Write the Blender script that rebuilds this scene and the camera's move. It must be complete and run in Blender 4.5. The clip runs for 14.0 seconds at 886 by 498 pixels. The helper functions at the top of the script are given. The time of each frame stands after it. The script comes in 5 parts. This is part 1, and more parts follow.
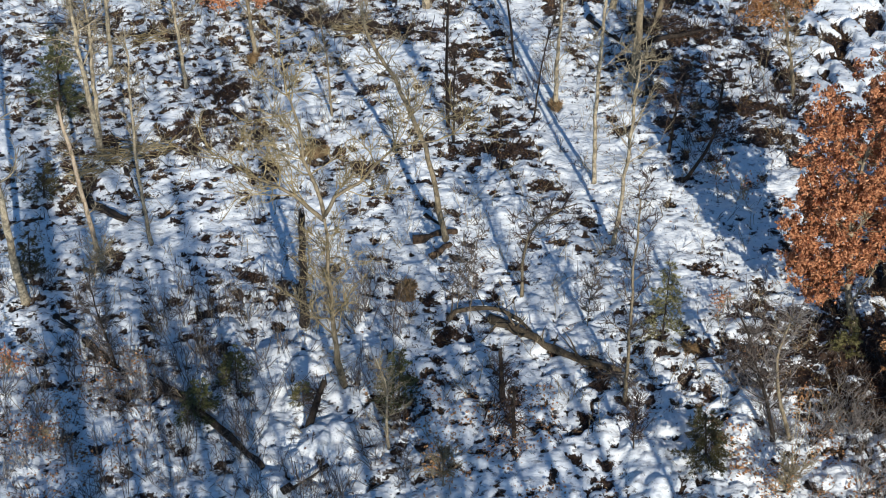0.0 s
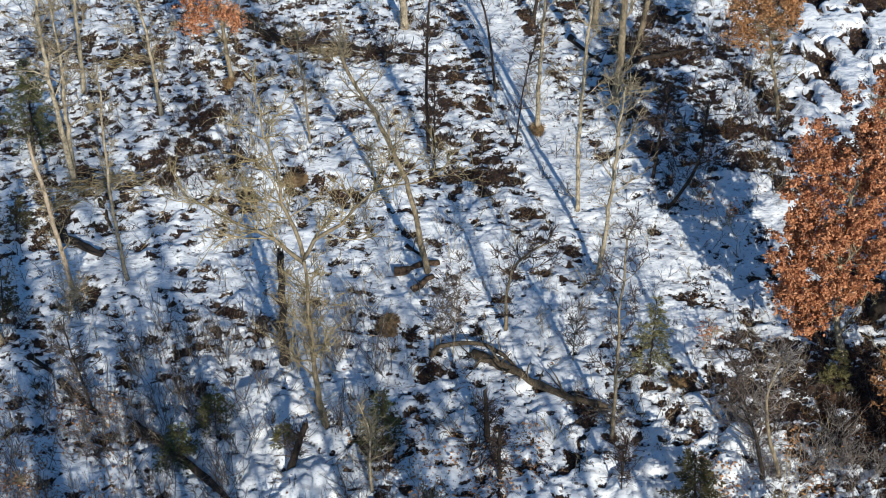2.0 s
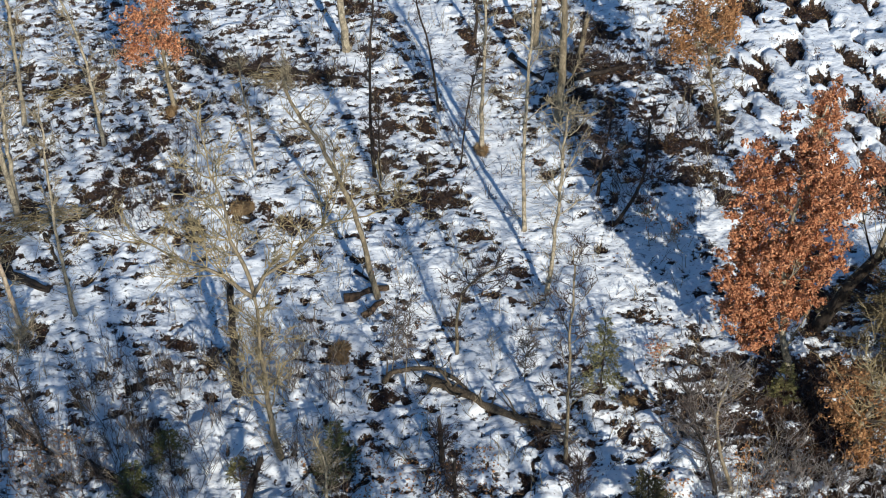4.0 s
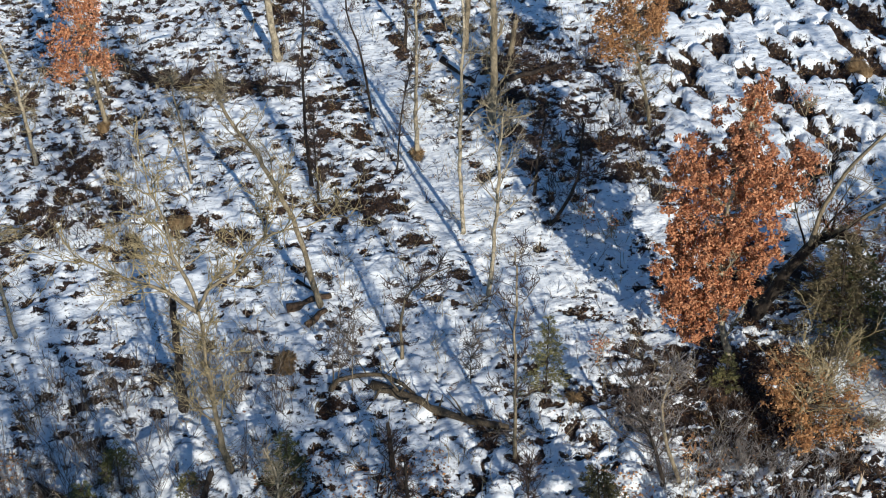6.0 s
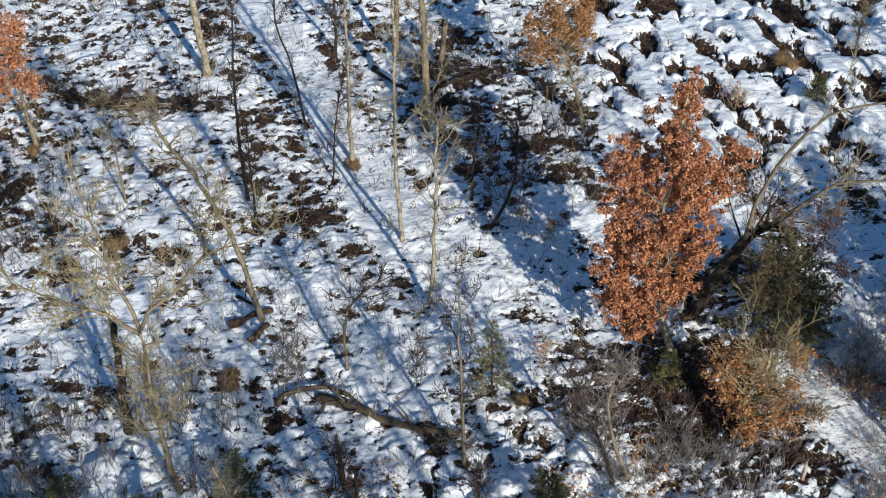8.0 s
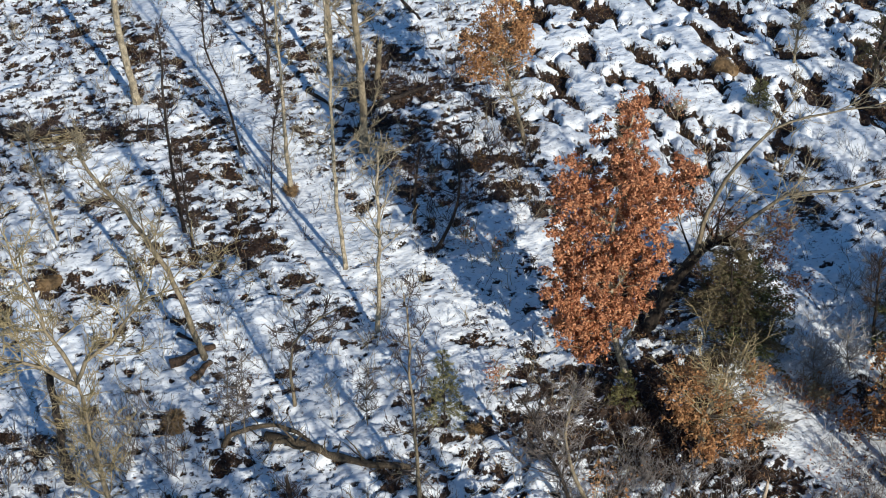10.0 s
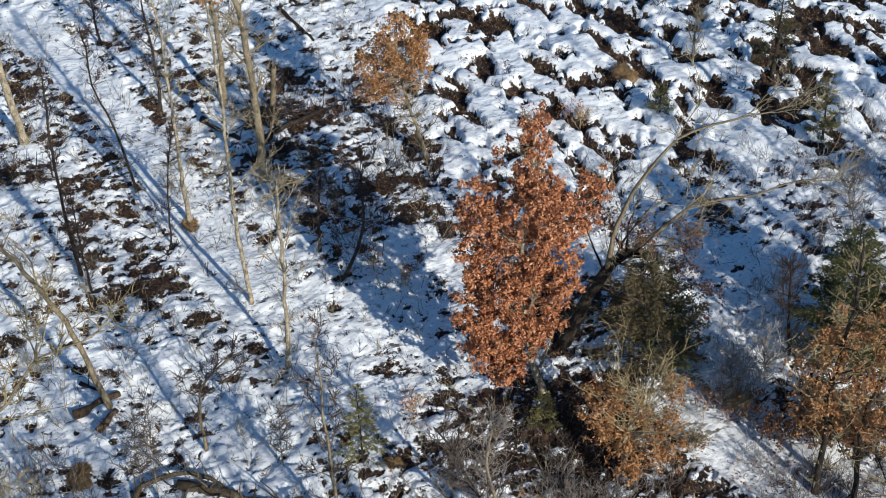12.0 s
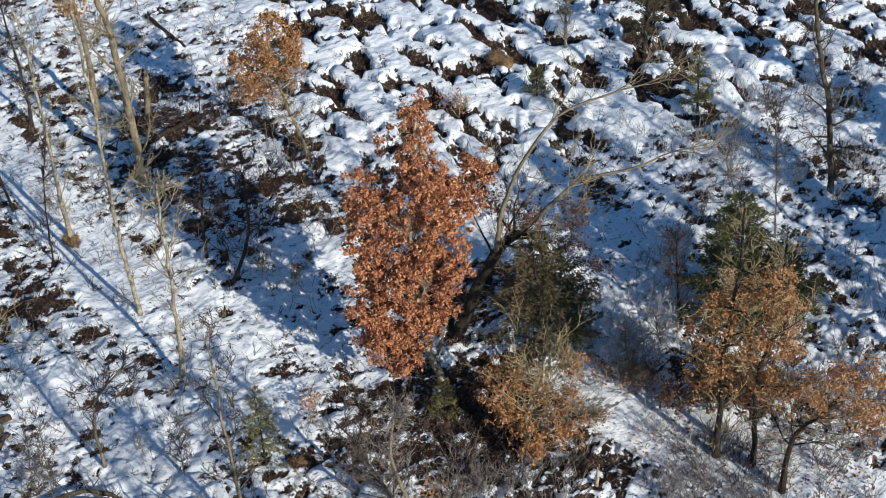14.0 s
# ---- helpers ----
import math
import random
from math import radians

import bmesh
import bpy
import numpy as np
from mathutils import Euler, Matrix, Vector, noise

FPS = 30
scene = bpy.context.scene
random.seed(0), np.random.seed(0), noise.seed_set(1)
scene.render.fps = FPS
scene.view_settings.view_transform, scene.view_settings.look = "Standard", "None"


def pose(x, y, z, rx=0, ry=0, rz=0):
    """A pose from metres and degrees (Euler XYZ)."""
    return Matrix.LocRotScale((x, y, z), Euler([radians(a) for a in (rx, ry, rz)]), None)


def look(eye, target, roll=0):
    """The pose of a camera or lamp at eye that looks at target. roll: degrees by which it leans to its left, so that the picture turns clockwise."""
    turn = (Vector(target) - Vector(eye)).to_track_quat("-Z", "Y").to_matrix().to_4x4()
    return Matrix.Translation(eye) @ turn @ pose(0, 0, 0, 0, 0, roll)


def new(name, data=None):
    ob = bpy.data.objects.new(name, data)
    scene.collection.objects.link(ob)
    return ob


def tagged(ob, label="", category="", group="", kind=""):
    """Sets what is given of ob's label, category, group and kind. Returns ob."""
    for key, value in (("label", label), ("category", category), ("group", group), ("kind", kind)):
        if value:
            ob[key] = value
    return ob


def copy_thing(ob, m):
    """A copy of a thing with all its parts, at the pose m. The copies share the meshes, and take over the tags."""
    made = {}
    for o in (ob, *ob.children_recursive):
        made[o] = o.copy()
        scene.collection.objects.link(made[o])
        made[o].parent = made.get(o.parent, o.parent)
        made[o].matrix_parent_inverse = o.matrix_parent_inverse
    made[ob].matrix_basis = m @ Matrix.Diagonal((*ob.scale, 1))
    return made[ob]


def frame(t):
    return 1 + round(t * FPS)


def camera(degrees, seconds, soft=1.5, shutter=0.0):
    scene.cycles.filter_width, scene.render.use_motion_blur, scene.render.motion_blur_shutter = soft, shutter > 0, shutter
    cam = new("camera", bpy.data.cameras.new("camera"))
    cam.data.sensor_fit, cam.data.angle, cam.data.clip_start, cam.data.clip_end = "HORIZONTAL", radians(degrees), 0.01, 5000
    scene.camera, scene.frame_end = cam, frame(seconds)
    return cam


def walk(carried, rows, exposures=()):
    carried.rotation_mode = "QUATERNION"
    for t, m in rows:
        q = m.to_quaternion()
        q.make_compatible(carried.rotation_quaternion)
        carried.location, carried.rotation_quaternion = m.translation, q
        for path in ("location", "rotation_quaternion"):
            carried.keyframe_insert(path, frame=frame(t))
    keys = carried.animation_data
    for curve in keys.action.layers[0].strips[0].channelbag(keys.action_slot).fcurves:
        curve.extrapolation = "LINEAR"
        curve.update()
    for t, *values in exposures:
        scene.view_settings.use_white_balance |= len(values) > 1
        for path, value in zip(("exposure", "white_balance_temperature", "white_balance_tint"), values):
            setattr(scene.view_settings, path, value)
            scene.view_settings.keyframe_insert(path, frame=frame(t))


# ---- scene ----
# ---- camera and its flight: seconds, place, degrees down, degrees to the right, degrees of lean ----
cam = camera(35.5, 14.0, soft=0.6)
FLIGHT = (
    (0, -0.00, 0.00, 32.00, 40.95, -0.00, 0.69),
    (0.5, -0.02, 0.35, 32.02, 41.06, 0.27, 0.64),
    (1, -0.02, 0.78, 32.10, 41.19, 0.44, 0.60),
    (1.5, -0.04, 1.21, 32.29, 41.33, 0.50, 0.58),
    (2, -0.06, 1.58, 32.53, 41.38, 1.13, 0.58),
    (2.5, -0.09, 1.85, 32.77, 41.40, 1.84, 0.53),
    (3, -0.11, 2.01, 33.03, 41.46, 2.51, 0.43),
    (5.5, -0.30, 1.96, 33.42, 41.34, 6.93, 0.38),
    (6, -0.40, 1.92, 33.51, 41.35, 7.83, 0.34),
    (6.5, -0.46, 1.89, 33.62, 41.33, 8.75, 0.36),
    (7, -0.49, 1.87, 33.71, 41.27, 9.64, 0.37),
    (7.5, -0.50, 1.91, 33.73, 41.26, 10.51, 0.47),
    (8, -0.49, 2.00, 33.68, 41.25, 11.31, 0.57),
    (8.2, -0.48, 2.05, 33.66, 41.23, 11.61, 0.64),
    (10.3, -0.32, 3.77, 33.54, 41.29, 15.23, 0.70),
    (10.5, -0.26, 3.94, 33.52, 41.26, 15.57, 0.71),
    (11, -0.10, 4.38, 33.49, 41.15, 16.37, 0.82),
    (11.5, 0.04, 4.62, 33.46, 41.17, 17.34, 0.91),
    (12, 0.12, 4.69, 33.41, 41.20, 19.60, 0.96),
    (12.5, 0.15, 4.64, 33.34, 41.17, 21.79, 1.05),
    (13, 0.14, 4.60, 33.21, 41.18, 23.46, 1.08),
    (13.5, 0.13, 4.57, 33.06, 41.18, 24.56, 1.19),
    (14, 0.09, 4.50, 32.96, 41.05, 25.62, 1.24),
)


def flown(x, y, z, down, turn, lean):
    p, a = radians(down), radians(turn)
    ahead = Vector((math.sin(a) * math.cos(p), math.cos(a) * math.cos(p), -math.sin(p)))
    eye = Vector((x, y, z))
    return look(eye, eye + ahead * 50, -lean)


walk(cam, [(row[0], flown(*row[1:])) for row in FLIGHT], [(0, 0.10, 4720, 1), (14, 0.10, 4720, 1)])

# ---- winter sun and clear sky ----
SUN_TURN, SUN_HEIGHT = radians(163.5), radians(25.5)
world = bpy.data.worlds.new("winter_sky")
scene.world = world
world.use_nodes = True
sky = world.node_tree.nodes.new("ShaderNodeTexSky")
sky.sky_type = "NISHITA"
sky.sun_disc = False
sky.air_density, sky.dust_density, sky.ozone_density = 1.0, 0.05, 1.2
sky.sun_elevation, sky.sun_rotation = SUN_HEIGHT, SUN_TURN
background = world.node_tree.nodes["Background"]
background.inputs["Strength"].default_value = 0.075
world.node_tree.links.new(sky.outputs["Color"], background.inputs["Color"])

sun = new("sun", bpy.data.lights.new("sun", "SUN"))
sun.data.energy, sun.data.angle, sun.data.color = 5.0, radians(0.55), (1.0, 0.745, 0.50)
toward = Vector((math.sin(SUN_TURN) * math.cos(SUN_HEIGHT), math.cos(SUN_TURN) * math.cos(SUN_HEIGHT), math.sin(SUN_HEIGHT)))
sun.matrix_world = look(toward * 300, (0, 0, 0))


# ---- materials ----
def shader(name, rough=0.8):
    m = bpy.data.materials.new(name)
    m.use_nodes = True
    nt = m.node_tree
    b = nt.nodes["Principled BSDF"]
    b.inputs["Roughness"].default_value = rough
    b.inputs["Specular IOR Level"].default_value = 0.25
    return m, nt, b


def node(nt, kind, **sockets):
    n = nt.nodes.new("ShaderNode" + kind)
    for k, v in sockets.items():
        n.inputs[k.replace("_", " ")].default_value = v
    return n


def noise_of(nt, scale, detail=4.0, rough=0.6, stretch=None):
    c = node(nt, "TexCoord")
    n = node(nt, "TexNoise", Scale=scale, Detail=detail, Roughness=rough)
    if stretch:
        mp = node(nt, "Mapping")
        mp.inputs["Scale"].default_value = stretch
        nt.links.new(c.outputs["Object"], mp.inputs["Vector"])
        nt.links.new(mp.outputs["Vector"], n.inputs["Vector"])
    else:
        nt.links.new(c.outputs["Object"], n.inputs["Vector"])
    return n.outputs["Fac"]


def ramp(nt, source, *stops):
    r = nt.nodes.new("ShaderNodeValToRGB")
    e = r.color_ramp.elements
    while len(e) < len(stops):
        e.new(0.5)
    for s, (at, col) in zip(e, stops):
        s.position, s.color = at, (*col, 1)
    nt.links.new(source, r.inputs["Fac"])
    return r.outputs["Color"]


def math_of(nt, op, a, b, clamp=False):
    n = nt.nodes.new("ShaderNodeMath")
    n.operation, n.use_clamp = op, clamp
    for i, v in enumerate((a, b)):
        if isinstance(v, (int, float)):
            n.inputs[i].default_value = v
        else:
            nt.links.new(v, n.inputs[i])
    return n.outputs[0]


def mixed(nt, fac, a, b, kind="MIX"):
    n = nt.nodes.new("ShaderNodeMix")
    n.data_type, n.blend_type = "RGBA", kind
    if isinstance(fac, (int, float)):
        n.inputs[0].default_value = fac
    else:
        nt.links.new(fac, n.inputs[0])
    for i, v in ((6, a), (7, b)):
        if isinstance(v, tuple):
            n.inputs[i].default_value = (*v, 1)
        else:
            nt.links.new(v, n.inputs[i])
    return n.outputs[2]


def bumped(nt, b, height, strength, distance):
    n = node(nt, "Bump", Strength=strength, Distance=distance)
    nt.links.new(height, n.inputs["Height"])
    nt.links.new(n.outputs["Normal"], b.inputs["Normal"])


def bark_material(name, dark, mid, light, marks=0.0, bump=0.6):
    """Bark with lengthwise furrows, blotches and, on birch, dark cross marks."""
    m, nt, b = shader(name, 0.85)
    fur = noise_of(nt, 9.0, 6, 0.75, (3.0, 3.0, 0.7))
    blot = noise_of(nt, 4.2, 5, 0.7, (1.0, 1.0, 0.6))
    col = ramp(nt, fur, (0.3, dark), (0.5, mid), (0.72, light))
    col = mixed(nt, ramp(nt, blot, (0.48, (0, 0, 0)), (0.57, (0.85, 0.85, 0.85))), col, tuple(0.6 * a + 0.2 * c for a, c in zip(dark, mid)))
    if marks:
        band = noise_of(nt, 5.0, 5, 0.75, (1.0, 1.0, 1.6))
        col = mixed(nt, math_of(nt, "MULTIPLY", ramp(nt, band, (0.52, (0, 0, 0)), (0.6, (1, 1, 1))), marks), col, (0.05, 0.04, 0.035))
    tint = node(nt, "ObjectInfo").outputs["Random"]
    col = mixed(nt, math_of(nt, "MULTIPLY", tint, 0.35), col, tuple(c * 0.62 for c in mid))
    nt.links.new(col, b.inputs["Base Color"])
    bumped(nt, b, fur, bump, 0.03)
    return m


def leaf_material(name, a, b_, c, see=0.3):
    """Thin leaves, each in its own shade, that let some light through."""
    m, nt, b = shader(name, 0.5)
    isl = node(nt, "NewGeometry").outputs["Random Per Island"]
    col = ramp(nt, isl, (0.0, a), (0.5, b_), (1.0, c))
    # lighter clumps: varied leaf tone, with sunlit highlights put into the colour
    clump = noise_of(nt, 4.5, 2)
    col = mixed(nt, ramp(nt, clump, (0.38, (0, 0, 0)), (0.66, (0.75, 0.75, 0.75))), col, tuple(0.6 * v + 0.4 * w for v, w in zip(c, b_)))
    fine = noise_of(nt, 25, 3)
    col = mixed(nt, math_of(nt, "MULTIPLY", fine, 0.25), col, tuple(v * 0.5 for v in b_))
    nt.links.new(col, b.inputs["Base Color"])
    thin = node(nt, "BsdfTranslucent")
    nt.links.new(col, thin.inputs["Color"])
    mx = node(nt, "MixShader", Fac=see)
    nt.links.new(b.outputs[0], mx.inputs[1])
    nt.links.new(thin.outputs[0], mx.inputs[2])
    nt.links.new(mx.outputs[0], nt.nodes["Material Output"].inputs["Surface"])
    return m


def ground_material():
    """Old snow with dead leaves, heath and peat showing where the attribute 'cover' says so."""
    m, nt, b = shader("snowy_ground", 0.7)
    at = node(nt, "Attribute")
    at.attribute_name = "cover"
    cover = at.outputs["Fac"]
    fine, mid, wide = noise_of(nt, 8.5, 5, 0.62), noise_of(nt, 4.0, 4), noise_of(nt, 0.35, 3)
    edge = math_of(nt, "ADD", cover, math_of(nt, "MULTIPLY", math_of(nt, "SUBTRACT", fine, 0.5), 1.35))
    edge = math_of(nt, "ADD", edge, math_of(nt, "MULTIPLY", math_of(nt, "SUBTRACT", mid, 0.5), 0.4))
    bare = ramp(nt, edge, (0.50, (0, 0, 0)), (0.58, (1, 1, 1)))
    snow = ramp(nt, mid, (0.3, (0.80, 0.82, 0.84)), (0.65, (0.90, 0.90, 0.89)))
    snow = mixed(nt, math_of(nt, "MULTIPLY", wide, 0.2), snow, (0.78, 0.78, 0.77))
    speck = noise_of(nt, 11, 3, 0.55)
    snow = mixed(nt, math_of(nt, "MULTIPLY", ramp(nt, speck, (0.655, (0, 0, 0)), (0.69, (1, 1, 1))), 0.95), snow, (0.10, 0.075, 0.06))
    slit = ramp(nt, noise_of(nt, 6.2, 4, 0.58, (0.5, 1.0, 1.0)), (0.565, (0, 0, 0)), (0.605, (1, 1, 1)))
    slit = math_of(nt, "MULTIPLY", slit, ramp(nt, cover, (0.02, (0.22, 0.22, 0.22)), (0.25, (1, 1, 1))))
    snow = mixed(nt, math_of(nt, "MULTIPLY", slit, 0.92), snow, (0.06, 0.043, 0.032))
    litter = ramp(nt, noise_of(nt, 11, 4, 0.6), (0.30, (0.012, 0.009, 0.008)), (0.52, (0.042, 0.027, 0.019)), (0.74, (0.15, 0.085, 0.05)))
    litter = mixed(nt, ramp(nt, wide, (0.4, (0, 0, 0)), (0.65, (0.6, 0.6, 0.6))), litter, (0.03, 0.023, 0.018))
    drift = noise_of(nt, 0.9, 3)
    litter = mixed(nt, ramp(nt, drift, (0.5, (0, 0, 0)), (0.62, (0.35, 0.35, 0.35))), litter, (0.13, 0.08, 0.042))
    frost = math_of(nt, "MULTIPLY", ramp(nt, noise_of(nt, 7, 4, 0.7), (0.60, (0, 0, 0)), (0.65, (1, 1, 1))), 0.5)
    litter = mixed(nt, frost, litter, (0.72, 0.74, 0.76))
    nt.links.new(mixed(nt, bare, snow, litter), b.inputs["Base Color"])
    dents = noise_of(nt, 2.8, 3, 0.5, (0.6, 1.0, 1.0))
    h = math_of(nt, "ADD", math_of(nt, "MULTIPLY", fine, 0.22), math_of(nt, "MULTIPLY", dents, 1.8))
    h = math_of(nt, "ADD", h, math_of(nt, "MULTIPLY", math_of(nt, "MULTIPLY", bare, fine), 1.2))
    bumped(nt, b, h, 0.8, 0.09)
    return m


def snow_material():
    m, nt, b = shader("snow", 0.65)
    n = noise_of(nt, 8, 4)
    nt.links.new(ramp(nt, n, (0.3, (0.78, 0.80, 0.82)), (0.7, (0.90, 0.90, 0.89))), b.inputs["Base Color"])
    bumped(nt, b, n, 0.4, 0.03)
    return m


GROUND = ground_material()
SNOW = snow_material()
BIRCH = bark_material("birch_bark", (0.16, 0.13, 0.08), (0.50, 0.42, 0.28), (0.74, 0.65, 0.48), 0.7, 0.6)
MOSSY = bark_material("mossy_bark", (0.035, 0.027, 0.018), (0.125, 0.096, 0.06), (0.38, 0.31, 0.20), 0.0, 1.0)
GREY_BARK = bark_material("grey_bark", (0.10, 0.08, 0.05), (0.31, 0.25, 0.155), (0.52, 0.43, 0.28), 0.0, 0.8)
DARK_BARK = bark_material("dark_bark", (0.014, 0.011, 0.009), (0.05, 0.038, 0.028), (0.13, 0.10, 0.07), 0.0, 1.0)
TWIG = bark_material("twig_bark", (0.17, 0.135, 0.08), (0.42, 0.345, 0.21), (0.62, 0.54, 0.35))
LICHEN_TWIG = bark_material("lichen_twig", (0.21, 0.16, 0.075), (0.44, 0.35, 0.175), (0.63, 0.53, 0.30))
HOAR_TWIG = bark_material("hoar_twig", (0.30, 0.28, 0.26), (0.50, 0.47, 0.45), (0.72, 0.70, 0.68))
FROST_TWIG = bark_material("frosted_twig", (0.17, 0.145, 0.125), (0.34, 0.30, 0.265), (0.56, 0.52, 0.48))
GREY_TWIG = bark_material("grey_twig", (0.08, 0.065, 0.055), (0.19, 0.155, 0.125), (0.34, 0.285, 0.235))
DARK_TWIG = bark_material("dark_twig", (0.035, 0.024, 0.02), (0.10, 0.07, 0.055), (0.22, 0.165, 0.13))
ROT = bark_material("rotten_wood", (0.03, 0.02, 0.014), (0.13, 0.085, 0.05), (0.32, 0.22, 0.13))
PALE_WOOD = bark_material("pale_wood", (0.32, 0.23, 0.14), (0.58, 0.46, 0.32), (0.72, 0.62, 0.46))
OAK_LEAF = leaf_material("oak_leaf", (0.06, 0.018, 0.009), (0.37, 0.13, 0.05), (0.88, 0.48, 0.23), 0.12)
BROWN_LEAF = leaf_material("brown_leaf", (0.05, 0.025, 0.014), (0.13, 0.065, 0.033), (0.32, 0.16, 0.075), 0.1)
TAN_LEAF = leaf_material("tan_leaf", (0.11, 0.05, 0.018), (0.41, 0.20, 0.072), (0.72, 0.44, 0.19), 0.2)
RUSSET_LEAF = leaf_material("russet_leaf", (0.07, 0.03, 0.012), (0.21, 0.095, 0.035), (0.46, 0.23, 0.09), 0.12)
GREEN_NEEDLE = leaf_material("green_needle", (0.03, 0.036, 0.012), (0.08, 0.088, 0.03), (0.19, 0.185, 0.07), 0.12)
BROWN_NEEDLE = leaf_material("brown_needle", (0.045, 0.035, 0.016), (0.12, 0.095, 0.045), (0.26, 0.21, 0.11), 0.12)
NEEDLE = leaf_material("dark_needle", (0.026, 0.027, 0.011), (0.07, 0.066, 0.027), (0.16, 0.135, 0.06), 0.12)
OLIVE_NEEDLE = leaf_material("olive_needle", (0.08, 0.08, 0.025), (0.19, 0.175, 0.06), (0.34, 0.30, 0.12), 0.2)
YELLOW_NEEDLE = leaf_material("yellow_needle", (0.14, 0.13, 0.045), (0.31, 0.28, 0.11), (0.5, 0.45, 0.21), 0.25)
STRAW = leaf_material("straw", (0.12, 0.075, 0.032), (0.27, 0.175, 0.08), (0.44, 0.31, 0.15), 0.15)
HEATH = leaf_material("heath", (0.012, 0.008, 0.006), (0.035, 0.021, 0.016), (0.10, 0.058, 0.036), 0.08)


# ---- making meshes ----
def part(name, mesh, material, parent, label=""):
    """Links a mesh as one part under a thing, at the thing's own origin."""
    ob = new(name, mesh)
    mesh.materials.append(material)
    ob.parent = parent
    if label:
        ob["label"] = label
    return ob


def thing(name, x, y, z, label, category, group="", kind=""):
    ob = new(name)
    ob.empty_display_size = 0.2
    ob.location = (x, y, z)
    return tagged(ob, label, category, group, kind)


class Shape:
    """Gathers tubes, leaves and blades and makes one mesh of them."""

    def __init__(self):
        self.verts, self.faces, self.count = [], [], 0

    def add(self, verts, faces):
        self.verts.append(np.asarray(verts, float).reshape(-1, 3))
        f = np.asarray(faces, int) + self.count
        self.faces.append(f)
        self.count += len(self.verts[-1])

    def tube(self, pts, radii, sides=5, rough=0.0, cap=True):
        pts = np.asarray(pts, float)
        n = len(pts)
        t = np.gradient(pts, axis=0)
        t /= np.linalg.norm(t, axis=1)[:, None] + 1e-9
        up = np.array((0.0, 0.0, 1.0)) if abs(t[0, 2]) < 0.8 else np.array((1.0, 0.0, 0.0))
        u = np.cross(t, up)
        u /= np.linalg.norm(u, axis=1)[:, None] + 1e-9
        w = np.cross(t, u)
        a = np.arange(sides) * 2 * math.pi / sides
        r = np.broadcast_to(np.asarray(radii, float), n)[:, None] * np.ones(sides)
        if rough:
            r = r * (1 + rough * np.random.uniform(-1, 1, r.shape))
        ring = pts[:, None] + r[..., None] * (np.cos(a)[None, :, None] * u[:, None] + np.sin(a)[None, :, None] * w[:, None])
        i = np.arange(n - 1)[:, None] * sides
        j = np.arange(sides)[None, :]
        k = (j + 1) % sides
        f = np.stack(np.broadcast_arrays(i + j, i + k, i + sides + k, i + sides + j), -1).reshape(-1, 4)
        verts = ring.reshape(-1, 3)
        if cap:
            verts = np.concatenate([verts, pts[:1], pts[-1:]])
            c0, c1, jj = n * sides, n * sides + 1, np.arange(sides)
            kk = (jj + 1) % sides
            e = (n - 1) * sides
            f = np.concatenate([f, np.stack([kk, jj, c0 + 0 * jj, c0 + 0 * jj], 1), np.stack([e + jj, e + kk, c1 + 0 * jj, c1 + 0 * jj], 1)])
        self.add(verts, f)

    def tubes(self, lines, radii, sides=3):
        """Many thin tubes at once: lines is an array of n lines of k points."""
        n, k = lines.shape[:2]
        t = np.gradient(lines, axis=1)
        t /= np.linalg.norm(t, axis=2)[..., None] + 1e-9
        u = np.cross(t, np.array((0.31, 0.57, 0.76)))
        u /= np.linalg.norm(u, axis=2)[..., None] + 1e-9
        w = np.cross(t, u)
        a = np.arange(sides) * 2 * math.pi / sides
        r = np.broadcast_to(np.asarray(radii, float), (n, k))[..., None, None]
        ring = lines[:, :, None] + r * (np.cos(a)[:, None] * u[:, :, None] + np.sin(a)[:, None] * w[:, :, None])
        o = (np.arange(n) * k * sides)[:, None, None] + (np.arange(k - 1) * sides)[None, :, None]
        j = np.arange(sides)[None, None, :]
        q = (j + 1) % sides
        self.add(ring.reshape(-1, 3), np.stack(np.broadcast_arrays(o + j, o + q, o + sides + q, o + sides + j), -1).reshape(-1, 4))

    def leaves(self, at, size, flat=0.0, long=1.0):
        """Folded, pointed leaves at the places given, turned every way (flat: lying down)."""
        at = np.asarray(at, float).reshape(-1, 3)
        n = len(at)
        d = np.random.normal(size=(n, 3)) * (1, 1, 1 - flat)
        d /= np.linalg.norm(d, axis=1)[:, None]
        s = np.random.normal(size=(n, 3)) * (1, 1, 1 - flat)
        s -= d * (s * d).sum(1)[:, None]
        s /= np.linalg.norm(s, axis=1)[:, None]
        k = np.cross(d, s)
        z = size * np.random.uniform(0.6, 1.25, (n, 1))
        b, m, t = at - d * z * 0.5 * long, at + d * z * 0.05 - k * z * 0.13, at + d * z * 0.55 * long
        l, r = at + d * z * 0.1 + s * z * 0.34 + k * z * 0.1, at + d * z * 0.02 - s * z * 0.34 + k * z * 0.1
        v = np.stack([b, r, t, l, m], 1).reshape(-1, 3)
        o = np.arange(n)[:, None] * 5
        f = np.concatenate([o + (0, 1, 4, 4), o + (1, 2, 4, 4), o + (2, 3, 4, 4), o + (3, 0, 4, 4)])
        self.add(v, f)

